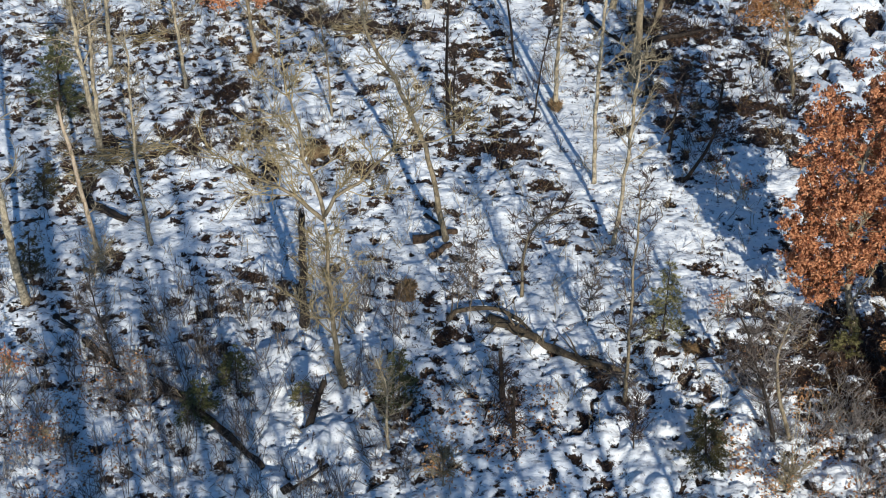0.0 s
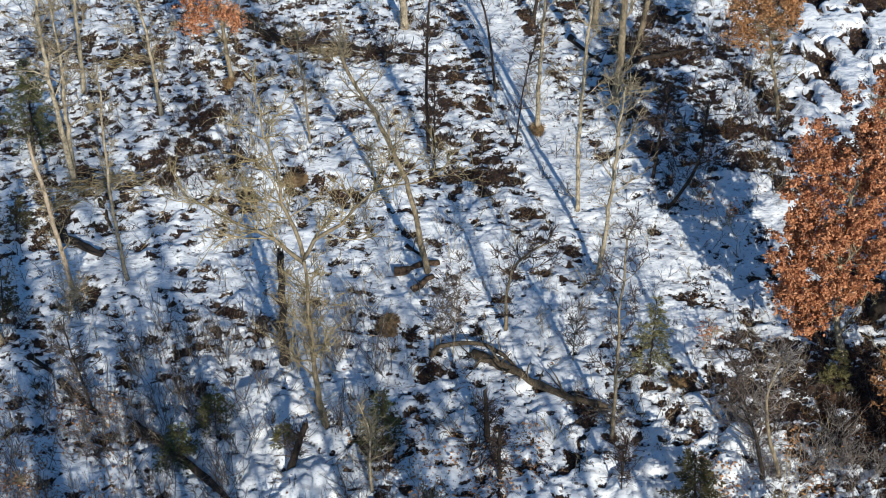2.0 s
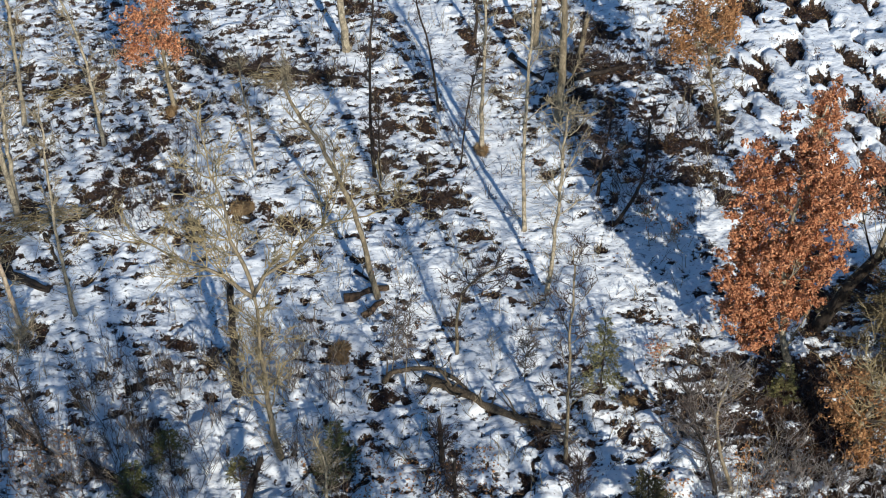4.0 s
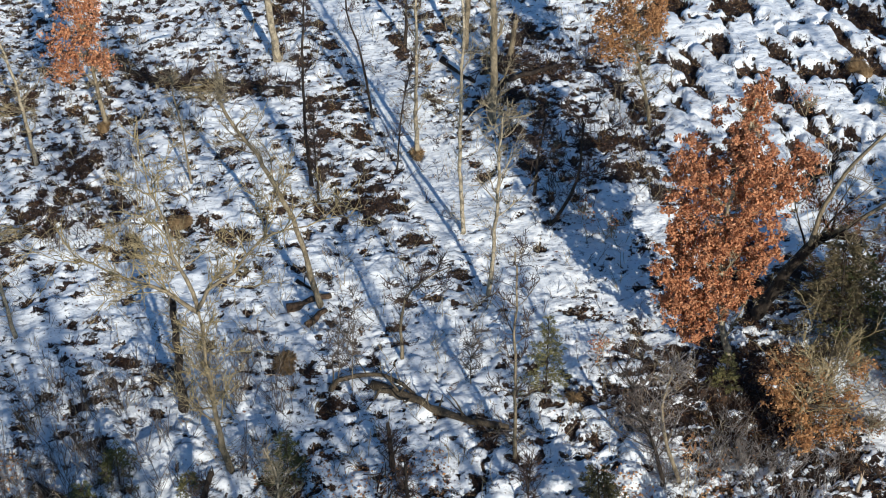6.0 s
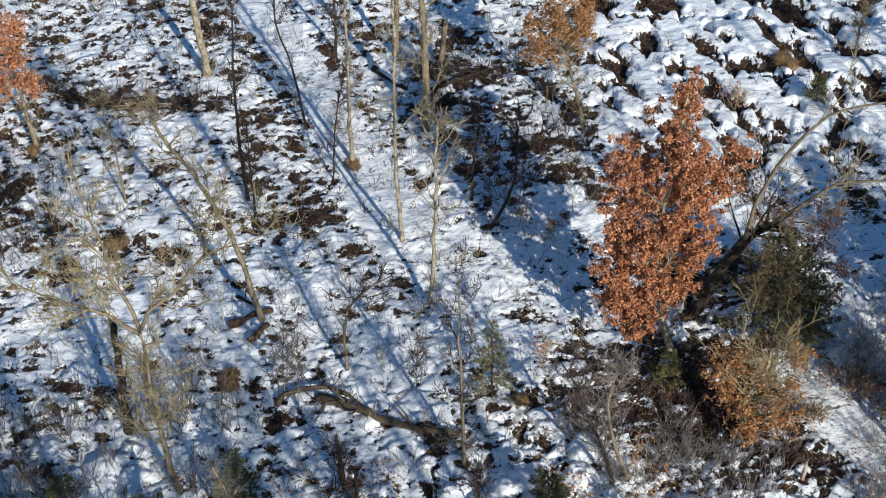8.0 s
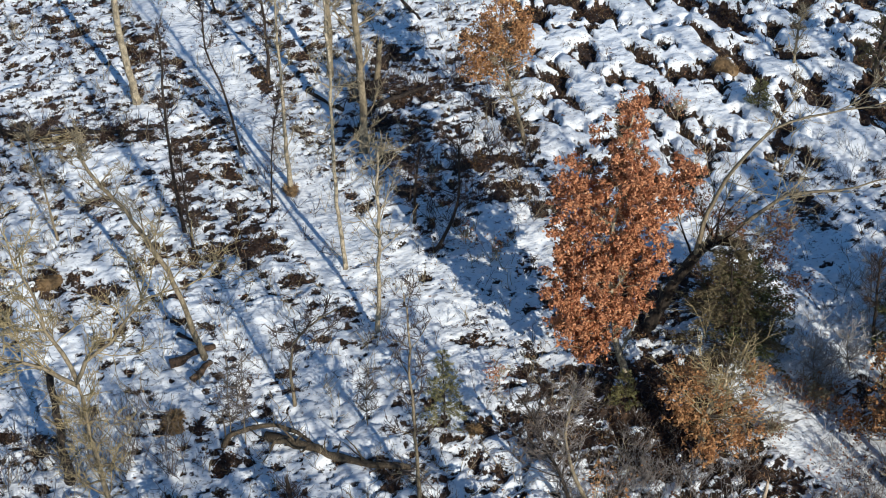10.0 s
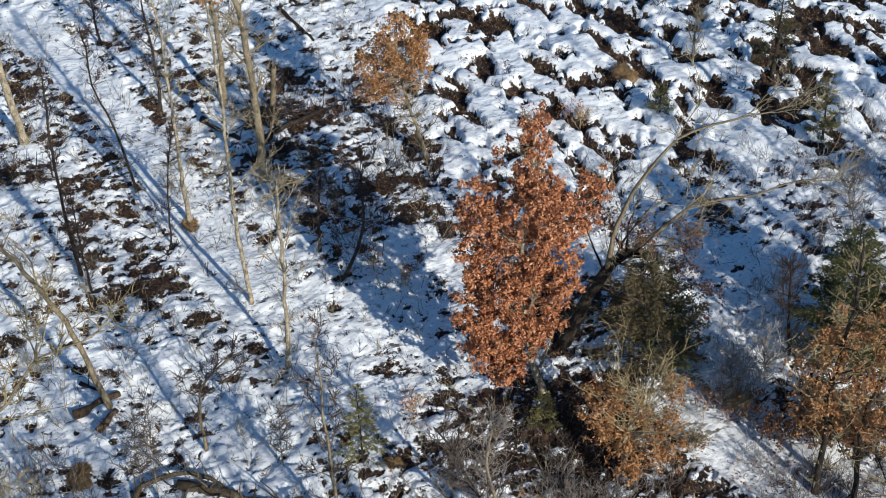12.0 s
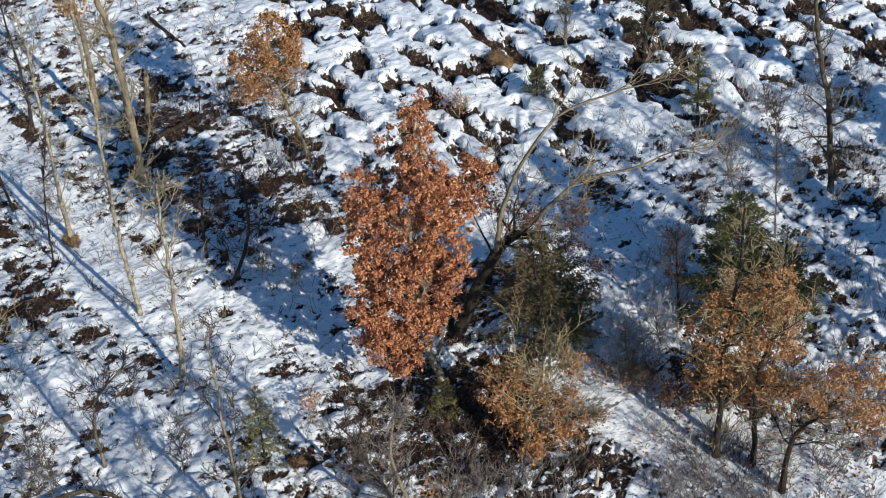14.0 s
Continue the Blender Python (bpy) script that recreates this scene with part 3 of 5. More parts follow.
def tree(name, label, pts, radius, bark=None, twig=None, extra=0.0, limbs=12, reach=1.6, low=0.35, rise=0.75, subs=7, twigs=5, taper=0.7, lobes=(), leaf=None, leaf_size=0.15, per=16, spread=0.21, broken=False, group="", extra_lines=(), dense=1.0, joined=False, shootlets=96, side_bark=None, side_radius=0.55, knots=4, tuft=0.0):
    """A tree on the ground at the first point, its trunk led through the others and on upwards by extra metres."""
    bark, twig = bark or GREY_BARK, twig or TWIG
    x, y, _ = pts[0]
    base = np.array((x, y, gz(x, y)))
    pts = [np.array(p) for p in pts]
    pts[0] = base
    way = pts[-1] - pts[-2]
    way /= np.linalg.norm(way)
    if extra > 0:
        way = way * 0.6 + (0, 0, 0.4)
        pts.append(pts[-1] + way * extra * 0.5 + np.random.normal(0, 0.05 * extra, 3) * (1, 1, 0))
        pts.append(pts[-1] + way * extra * 0.5 + np.random.normal(0, 0.05 * extra, 3) * (1, 1, 0))
    line = curve_through(pts) - base
    n = len(line)
    line[1:-1] += np.random.normal(0, radius * 0.07 + 0.012, (n - 2, 3)) * (1, 1, 0)
    root = np.array([line[0] - (0, 0, 0.25)])
    line = np.concatenate([root, line])
    s = np.linspace(0, 1, n + 1)
    rad = 0.9 * radius * (1 - taper * s) * (1 + 0.55 * np.exp(-s * n * 0.9))
    t = thing(name, *base, label, "tree", group)
    trunk, fine = Shape(), Shape()
    grown = []
    trunk.tube(line, rad, 9 if radius > 0.1 else 7, 0.12)
    if broken:
        for k in range(5):
            a = random.uniform(0, 6.28)
            e = np.array((math.cos(a), math.sin(a), 0)) * rad[-1] * 0.6
            trunk.tube([line[-1] + e - (0, 0, 0.1), line[-1] + e * 1.1 + (0, 0, random.uniform(0.08, 0.35))], [rad[-1] * 0.4, 0.006], 4)
    tips = []
    for side in extra_lines:
        side = curve_through(side) - base
        side[1:-1] += np.random.normal(0, 0.03, side[1:-1].shape)
        big, spray = Shape(), Shape()
        grown.append((big, spray, side_bark or bark))
        big.tube(side, np.linspace(radius * side_radius, 0.02, len(side)), 6, 0.1)
        for k in range(int(limbs * 0.8)):
            i = random.randint(len(side) // 4, len(side) - 1)
            w = side[i] - side[i - 1]
            w = w / np.linalg.norm(w) * 0.8 + np.random.normal(0, 0.6, 3) + (0, 0, 0.25)
            branch_out(spray, spray, side[i], w, reach * random.uniform(0.5, 1.0), 0.022, 0.4, 0.17, subs, twigs, tips)
    for k in range(limbs):
        f = low + (1 - low) * (k + random.random()) / limbs
        i = min(n, max(2, int(f * n)))
        a = k * 2.4 + random.uniform(-0.5, 0.5)
        up = line[i] - line[i - 1]
        w = up / np.linalg.norm(up) * rise + np.array((math.cos(a), math.sin(a), 0.0))
        length = reach * random.uniform(0.55, 1.15) * (1.15 - 0.6 * (f - low) / max(0.05, 1 - low))
        big, spray = Shape(), Shape()
        grown.append((big, spray, bark))
        branch_out(big, spray, line[i], w, length, max(0.012, min(0.05, rad[i] * 0.45)), 0.5, 0.16, subs, twigs, tips)
    part("trunk", trunk.mesh("trunk"), bark, t)
    if shootlets:
        i = np.random.randint(2, n, shootlets)
        a = np.random.uniform(0, 6.283, shootlets)
        w = np.stack([np.cos(a), np.sin(a), np.random.uniform(-0.1, 1.2, shootlets)], 1)
        p = shoots(line[i], w, np.random.uniform(0.15, 0.45, shootlets) * np.random.choice((1, 1, 2.2), shootlets), 0.4, 0.2, 3)
        fine.tubes(p, np.linspace(0.009, 0.004, 4))
        k = np.repeat(np.arange(shootlets), 2)
        fine.tubes(shoots(p[k, np.random.randint(1, 4, len(k))], w[k] + np.random.normal(0, 0.7, (len(k), 3)), 0.25, 0.3, 0.2, 2), np.linspace(0.007, 0.004, 3))
    centres = []
    for lx, ly, lz, lr in lobes:
        c = np.array((lx, ly, lz)) - base
        for k in range(int(4 + 20 * lr * lr * lr * dense + 11 * lr * dense)):
            d = np.random.normal(size=3)
            d *= random.uniform(0.35, 1.0) ** 0.6 / np.linalg.norm(d)
            q = c + d * lr * (1, 1.1, 1)
            centres.append(q)
            i = int(np.argmin(np.linalg.norm(line - (q - (0, 0, 0.8)), axis=1)))
            mid = (line[i] + q) / 2 + np.random.normal(0, 0.12, 3) + (0, 0, -0.1)
            if k % 3 == 0:
                fine.tube(curve_through([line[i], mid, q], 0.5), 0.011, 3, cap=False)
    if joined:
        for big, spray, _ in grown[1:]:
            for a, b in ((grown[0][0], big), (grown[0][1], spray)):
                for v, f in zip(b.verts, b.faces):
                    a.verts.append(v)
                    a.faces.append(f + a.count)
                a.count += b.count
        grown = grown[:1]
    for big, spray, skin in grown:
        limb = part("limb", big.mesh("limb"), skin, t)
        tagged(part("twig_spray", spray.mesh("twig_spray"), twig, limb), kind="stuff")
    if fine.count:
        tagged(part("twig_fringe", fine.mesh("twig_fringe"), twig, t), kind="stuff")
    if centres:
        c = np.repeat(np.array(centres), knots, axis=0)
        c = c + np.random.normal(0, spread * 0.75, c.shape)
        c = np.repeat(c, max(1, per // knots), axis=0)
        c = c + np.random.normal(0, tuft or 0.35 * spread, c.shape)
        fol = Shape()
        fol.leaves(c, leaf_size)
        tagged(part("foliage", fol.mesh("foliage", False), leaf, t), kind="stuff")
    return t


def conifer(name, label, pts, radius, reach, needle, low=0.08, gap=0.24, droop=-0.25, ragged=0.35, length=0.11, width=0.026, group=""):
    """An evergreen with whorls of boughs that carry needles."""
    x, y, _ = pts[0]
    base = np.array((x, y, gz(x, y)))
    top = np.array(pts[-1]) - base
    line = np.array([np.array((0, 0, -0.2)) * (1 - k) + top * k for k in np.linspace(0, 1, 9)])
    t = thing(name, *base, label, "conifer", group)
    trunk, boughs, nd = Shape(), Shape(), Shape()
    trunk.tube(line, np.linspace(radius, 0.01, 9), 7, 0.05)
    h = np.linalg.norm(top)
    at, ways = [], []
    z = low * h
    while z < h * 0.98:
        f = z / h
        for k in range(random.randint(4, 6)):
            a = random.uniform(0, 6.283)
            ln = reach * (1.05 - f) ** 0.8 * random.uniform(1 - ragged, 1.1) + 0.1
            b = shoot(top * f, (math.cos(a), math.sin(a), 0.35), ln, droop, 0.09, 5)
            boughs.tube(b, np.linspace(max(0.007, radius * 0.3 * (1 - f)), 0.004, 6), 3, cap=False)
            m = int(ln / 0.028)
            u = (0.25 + 0.75 * np.random.random(m)) * 4.99
            i = u.astype(int)
            d = b[i + 1] - b[i]
            p = b[i] + d * (u - i)[:, None]
            d /= np.linalg.norm(d, axis=1)[:, None] + 1e-9
            side = np.cross(d, (0, 0, 1)) * np.random.choice((-1, 1), m)[:, None]
            p = p + side * (np.random.uniform(0, 0.22, m) * ln * (1.1 - u / 5))[:, None]
            at.append(np.repeat(p, 3, axis=0))
            w = d * 0.7 + side * np.random.uniform(0.2, 1, m)[:, None]
            ways.append(np.repeat(w, 3, axis=0) + np.random.normal(0, 0.35, (3 * m, 3)))
        z += gap * random.uniform(0.7, 1.2)
    nd.blades(np.concatenate(at), np.concatenate(ways), length, width)
    part("trunk", trunk.mesh("trunk"), DARK_BARK, t)
    tagged(part("bough_frame", boughs.mesh("bough_frame"), DARK_TWIG, t), kind="stuff")
    tagged(part("needle_mass", nd.mesh("needle_mass", False), needle, t), kind="stuff")
    return t


def log(name, label, pts, radius, bark, lift=0.0, stubs=3, taper=0.45, snow=False):
    """A fallen trunk that follows the ground, with broken branch stubs."""
    p = [(x, y, gz(x, y) + radius * 0.55 + (lift * math.sin(math.pi * k / max(1, len(pts) - 1)))) for k, (x, y) in enumerate(pts)]
    base = np.array(p[0])
    line = curve_through(p, 0.3) - base
    n = len(line)
    line[1:-1] += np.random.normal(0, radius * 0.16, (n - 2, 3))
    rad = radius * np.linspace(1.0, 1 - taper, n) * np.random.uniform(0.85, 1.1, n)
    t = thing(name, *base, label, "log")
    s = Shape()
    s.tube(line, rad, 10, 0.17)
    part("trunk", s.mesh("trunk"), bark, t)
    for k in range(stubs):
        i = random.randint(1, n - 1)
        w = np.random.normal(0, 1, 3) + (0, 0, 0.9)
        b = Shape()
        b.tube(shoot(line[i], w, random.uniform(0.4, 1.3), 0.1, 0.15, 5), np.linspace(rad[i] * 0.35, 0.01, 6), 5)
        part("branch_stub", b.mesh("branch_stub"), bark, t)
    if snow:
        c = Shape()
        c.tube(line[1:-1] + (0, 0, radius * 0.55), rad[1:-1] * 0.7, 8, 0.15)
        part("snow_cap", c.mesh("snow_cap"), SNOW, t, "thin crust of snow")
    return t


BIRCHES = "pale birches and aspens"
tree("birch_tree", "tall pale-barked birch with bare upswept branches in snow", [(-12.76, 41.62, 1.18), (-12.74, 41.41, 5.21), (-12.64, 41.61, 8.39)], 0.13, BIRCH, extra=2.5, limbs=16, reach=1.7, low=0.4, group=BIRCHES)
tree("birch_tree", "slim pale birch beside a taller one, branches bare", [(-12.87, 42.22, 1.23), (-12.60, 42.01, 4.01), (-12.36, 42.05, 6.26)], 0.11, BIRCH, extra=2.5, limbs=14, reach=1.5, group=BIRCHES)
tree("birch_tree", "slender pale birch with fine bare twigs", [(-13.15, 46.56, 1.56), (-12.88, 46.61, 4.28), (-12.73, 46.68, 6.48)], 0.11, BIRCH, extra=4, limbs=14, reach=1.5, group=BIRCHES)
tree("birch_tree", "leaning slender birch with fine bare twigs", [(-10.00, 45.30, 1.46), (-10.04, 45.27, 5.00), (-10.34, 45.26, 7.14)], 0.09, BIRCH, extra=3, limbs=16, reach=1.4, low=0.25, group=BIRCHES)
tree("birch_tree", "thin young birch with sparse short twigs", [(-10.12, 36.51, 0.80), (-10.16, 36.61, 3.09), (-9.94, 36.48, 6.38), (-9.76, 36.62, 8.33)], 0.08, BIRCH, extra=1.0, limbs=9, reach=0.9, low=0.4, group=BIRCHES)
tree("birch_tree", "stout pale birch trunk in shaded snow", [(-13.95, 33.88, 0.60), (-13.85, 33.59, 2.84), (-13.85, 33.92, 4.95)], 0.17, BIRCH, extra=6, limbs=12, reach=1.8, low=0.5, group=BIRCHES)
tree("birch_tree", "straight clean-stemmed birch above a brown leaf heap", [(-0.56, 50.45, 1.85), (-0.75, 50.60, 4.60), (-0.71, 50.52, 7.29)], 0.18, BIRCH, extra=6, limbs=14, reach=2.0, low=0.55, group=BIRCHES)
tree("birch_tree", "strongly leaning birch with pale base and yellowish top", [(0.09, 36.46, 0.79), (-0.18, 36.38, 2.64), (-0.58, 36.53, 4.71), (-0.98, 36.61, 5.98), (-1.44, 36.59, 7.32), (-1.99, 36.63, 8.40), (-2.34, 36.33, 9.64)], 0.12, GREY_BARK, extra=0.4, limbs=16, reach=1.3, low=0.5, group=BIRCHES)
tree("aspen_tree", "slim pale aspen on the snowy trail, tufted with short shoots", [(4.43, 44.17, 1.37), (4.40, 44.05, 3.46), (4.48, 44.18, 6.15), (4.50, 44.30, 7.31)], 0.10, BIRCH, extra=3, limbs=22, reach=0.8, low=0.3, subs=6, group=BIRCHES)
tree("aspen_tree", "tall thin pale aspen with sparse drooping branches", [(5.49, 39.38, 1.01), (5.39, 39.63, 4.61), (5.46, 39.49, 8.89), (5.45, 39.47, 11.34), (5.42, 39.40, 12.49)], 0.09, BIRCH, extra=1, limbs=13, reach=1.5, low=0.35, group=BIRCHES)
tree("aspen_tree", "thin grey aspen with a dense bare twiggy head", [(5.88, 36.17, 0.77), (6.06, 36.25, 3.11), (6.11, 36.20, 5.26), (6.18, 36.47, 6.84), (6.18, 36.04, 8.14)], 0.09, BIRCH, extra=0.5, limbs=18, reach=1.5, low=0.4, subs=6, twigs=4, group=BIRCHES)
tree("dead_snag", "broken pale dead trunk leaning in shaded snow", [(-12.01, 36.35, 0.78), (-12.11, 36.41, 3.30), (-12.20, 36.31, 6.70)], 0.10, PALE_WOOD, limbs=4, reach=0.6, broken=True, taper=0.35)
tree("birch_tree", "thin pale birch stem in low brush", [(-1.71, 27.67, 0.13), (-1.73, 27.73, 1.39), (-1.66, 27.50, 2.61)], 0.06, BIRCH, extra=1.5, limbs=7, reach=0.6, group=BIRCHES)

tree("forked_tree", "wide forked tree with yellowish bare spreading branches", [(-3.17, 30.08, 0.31), (-3.25, 29.86, 1.61), (-3.33, 30.01, 3.83), (-3.33, 30.23, 5.89), (-3.33, 29.93, 7.19)], 0.12, GREY_BARK, LICHEN_TWIG, limbs=20, reach=1.9, low=0.4, subs=8, twigs=5, shootlets=110, extra_lines=([(-3.33, 30.09, 7.0), (-4.05, 30.05, 7.9), (-4.95, 29.95, 8.6), (-5.85, 30.05, 9.2)], [(-3.33, 30.09, 7.19), (-3.52, 30.11, 8.23), (-3.73, 29.98, 9.23), (-3.90, 30.34, 10.58), (-4.04, 30.05, 11.32)], [(-3.33, 30.09, 7.19), (-2.93, 29.87, 8.02), (-2.28, 29.86, 8.62), (-1.33, 30.29, 9.40), (-0.13, 30.06, 9.78)]))
STEMS = "dark thin stems"
tree("dark_stem_tree", "thin dark bare tree with short twigs", [(0.26, 42.68, 1.26), (0.22, 42.74, 4.81), (0.50, 42.73, 8.78)], 0.08, DARK_BARK, DARK_TWIG, extra=1, limbs=14, reach=0.8, low=0.2, group=STEMS)
tree("dark_stem_tree", "very thin dark sapling beside a taller stem", [(0.45, 41.73, 1.19), (0.47, 41.82, 3.47), (0.53, 41.67, 5.46)], 0.05, DARK_BARK, DARK_TWIG, limbs=8, reach=0.7, group=STEMS)
tree("dark_stem_tree", "curved thin dark stem beside the trail", [(2.91, 46.21, 1.53), (2.76, 46.30, 3.11), (2.49, 46.34, 4.88), (2.17, 46.57, 6.10), (2.21, 46.47, 7.73)], 0.06, DARK_BARK, DARK_TWIG, extra=0.8, limbs=6, reach=0.6, low=0.6, group=STEMS)
tree("dark_stem_tree", "crooked thin dark stem leaning at a pale aspen", [(3.53, 43.20, 1.30), (3.82, 43.16, 4.13), (4.33, 42.97, 6.51)], 0.04, DARK_BARK, DARK_TWIG, limbs=5, reach=0.5, low=0.6, group=STEMS)
tree("dark_stem_tree", "straight dark young tree above a brown bush", [(4.79, 50.91, 1.88), (4.85, 50.66, 4.01), (4.76, 50.81, 6.04)], 0.08, DARK_BARK, DARK_TWIG, extra=2, limbs=12, reach=0.9, low=0.2, group=STEMS)
tree("dark_stem_tree", "thin dark stem far up the slope", [(3.33, 55.64, 2.24), (3.28, 55.77, 3.07), (3.29, 55.68, 3.61)], 0.06, DARK_BARK, DARK_TWIG, extra=4, limbs=10, reach=0.9, group=STEMS)
tree("sapling", "thin grey sapling with fine twigs in open snow", [(-4.18, 43.33, 1.31), (-4.22, 43.43, 3.39), (-4.34, 43.37, 5.60)], 0.05, GREY_BARK, extra=0.5, limbs=10, reach=0.9, low=0.3)
tree("oak_trunk_tree", "thick grey-brown forest tree with mossy straight trunk", [(7.51, 45.21, 1.45), (7.54, 45.23, 4.06), (7.47, 45.24, 6.97), (7.35, 45.34, 8.79)], 0.18, GREY_BARK, extra=7, limbs=18, reach=2.0, low=0.15)
tree("oak_trunk_tree", "stout forest tree with a few orange leaves high up", [(7.21, 50.17, 1.83), (7.31, 50.08, 4.42), (7.21, 50.10, 6.63)], 0.14, GREY_BARK, extra=7, limbs=16, reach=2.2, low=0.3, lobes=((7.25, 50.19, 6.75, 0.54), (6.75, 50.29, 6.88, 0.41),), leaf=TAN_LEAF)
tree("oak_trunk_tree", "tall dark rough-barked tree above shaded snow", [(30.43, 34.35, 0.63), (29.81, 34.57, 4.11), (29.06, 35.11, 7.41), (28.83, 35.27, 8.74)], 0.13, MOSSY, GREY_TWIG, extra=5, limbs=34, reach=1.3, low=0.12, shootlets=160)
tree("crooked_tree", "crooked dark bare tree in deep shade", [(8.66, 39.36, 1.01), (9.05, 39.15, 1.79), (9.55, 39.36, 2.81), (9.64, 39.28, 3.80), (9.60, 39.29, 5.01)], 0.08, DARK_BARK, DARK_TWIG, extra=0.6, limbs=10, reach=1.7, low=0.4, rise=0.4)
tree("crooked_tree", "small bent dark tree in deep shade", [(8.37, 40.84, 1.12), (8.42, 40.89, 2.43), (8.61, 41.03, 3.69)], 0.07, DARK_BARK, DARK_TWIG, extra=0.8, limbs=8, reach=1.0, low=0.4, rise=0.5)
tree("bent_tree", "small tree with a dark top bent over sideways", [(2.60, 33.84, 0.59), (2.64, 33.98, 2.28), (2.79, 33.65, 3.40), (3.30, 33.52, 4.23), (4.16, 33.27, 4.92)], 0.07, GREY_BARK, DARK_TWIG, limbs=12, reach=1.3, low=0.55, rise=0.5)
tree("slim_tree", "slim bare tree with dark side branches over the log", [(5.61, 29.49, 0.27), (5.51, 29.48, 3.71), (5.41, 29.38, 6.00), (5.47, 29.60, 7.70)], 0.07, GREY_BARK, DARK_TWIG, extra=0.8, limbs=14, reach=1.2, low=0.3, rise=0.5)
tree("bare_shrub_tree", "dense grey many-branched shrub with dark stem", [(9.88, 27.73, 0.13), (9.43, 27.60, 2.00), (8.91, 27.84, 3.48), (8.53, 27.77, 4.65), (8.00, 27.79, 5.79)], 0.08, DARK_BARK, GREY_TWIG, limbs=22, reach=1.5, low=0.4, subs=6, twigs=4)
tree("bare_shrub_tree", "dense bare shrub on a pale crooked stem", [(10.40, 27.74, 0.13), (9.85, 27.79, 1.95), (9.57, 27.94, 3.43), (9.68, 27.86, 4.83)], 0.08, GREY_BARK, FROST_TWIG, extra=0.4, limbs=18, reach=1.3, low=0.35, subs=6, twigs=4)
tree("bare_tree", "pale bare tree with a wide twiggy crown", [(27.03, 33.14, 0.54), (26.60, 33.20, 3.62), (26.34, 33.47, 6.00)], 0.04, GREY_BARK, GREY_TWIG, extra=0.5, limbs=18, reach=1.7, low=0.3, subs=7, twigs=4)
tree("bare_tree", "small pale bare tree beside oaks", [(25.62, 33.65, 0.58), (25.32, 33.61, 2.53), (25.07, 34.05, 4.03)], 0.035, GREY_BARK, GREY_TWIG, extra=0.6, limbs=14, reach=1.3, low=0.3, subs=6, twigs=4)
tree("sapling", "thin pale sapling on the open hill", [(25.74, 45.90, 1.51), (25.74, 46.01, 3.13)], 0.07, GREY_BARK, extra=1.2, limbs=7, reach=0.6)
tree("sapling", "thin dark sapling in shade", [(21.70, 31.17, 0.39), (21.25, 31.32, 3.69)], 0.07, DARK_BARK, DARK_TWIG, extra=0.8, limbs=9, reach=0.8)

SHOOTS = "thin bare saplings"
tree("sapling", "thin bare sapling rising behind the fallen log", [(0.83, 32.72, 0.51), (1.00, 32.73, 3.03), (1.06, 32.61, 5.17)], 0.018, GREY_BARK, GREY_TWIG, limbs=7, reach=0.7, low=0.3, group=SHOOTS)
tree("sapling", "forked thin bare sapling beside the fallen log", [(0.43, 33.19, 0.55), (0.57, 33.16, 2.66), (0.68, 33.23, 3.89)], 0.018, GREY_BARK, GREY_TWIG, limbs=8, reach=0.8, low=0.3, group=SHOOTS)
tree("sapling", "leaning dark sapling in shaded brush", [(-10.46, 30.90, 0.37), (-10.66, 31.07, 2.37), (-10.76, 30.98, 4.26)], 0.05, DARK_BARK, GREY_TWIG, limbs=12, reach=0.9, low=0.3, group=SHOOTS)
tree("sapling", "pale twisted low sapling in shaded brush", [(-11.82, 34.62, 0.65), (-11.59, 34.84, 1.42), (-10.90, 34.70, 2.15)], 0.03, PALE_WOOD, TWIG, limbs=10, reach=0.9, low=0.2, rise=0.3, group=SHOOTS)
tree("sapling", "dark forked sapling in bright snow", [(5.63, 27.36, 0.11), (5.59, 27.29, 1.61), (5.73, 27.47, 2.81)], 0.03, DARK_BARK, DARK_TWIG, limbs=8, reach=0.7, low=0.2, group=SHOOTS)
tree("sapling", "thin grey sapling with fine twigs near the log", [(4.68, 32.43, 0.49), (4.73, 32.55, 2.05), (4.84, 32.34, 3.30)], 0.02, GREY_BARK, GREY_TWIG, limbs=8, reach=0.7, low=0.3, group=SHOOTS)
tree("sapling", "bare grey bush between the oaks", [(19.14, 30.47, 0.34), (18.99, 30.47, 1.39), (19.01, 30.60, 2.39)], 0.03, GREY_BARK, HOAR_TWIG, limbs=11, reach=1.1, low=0.15, group=SHOOTS)
tree("sapling", "bare grey bush beyond the oaks", [(20.41, 30.40, 0.34), (20.25, 30.59, 1.38), (20.09, 30.54, 2.40)], 0.03, GREY_BARK, HOAR_TWIG, limbs=11, reach=1.1, low=0.15, group=SHOOTS)
tree("sapling", "low frosted bare bush on the slope", [(22.46, 32.85, 0.52), (22.26, 32.90, 1.83), (22.16, 33.21, 3.08)], 0.03, GREY_BARK, HOAR_TWIG, limbs=11, reach=1.2, low=0.15, group=SHOOTS)

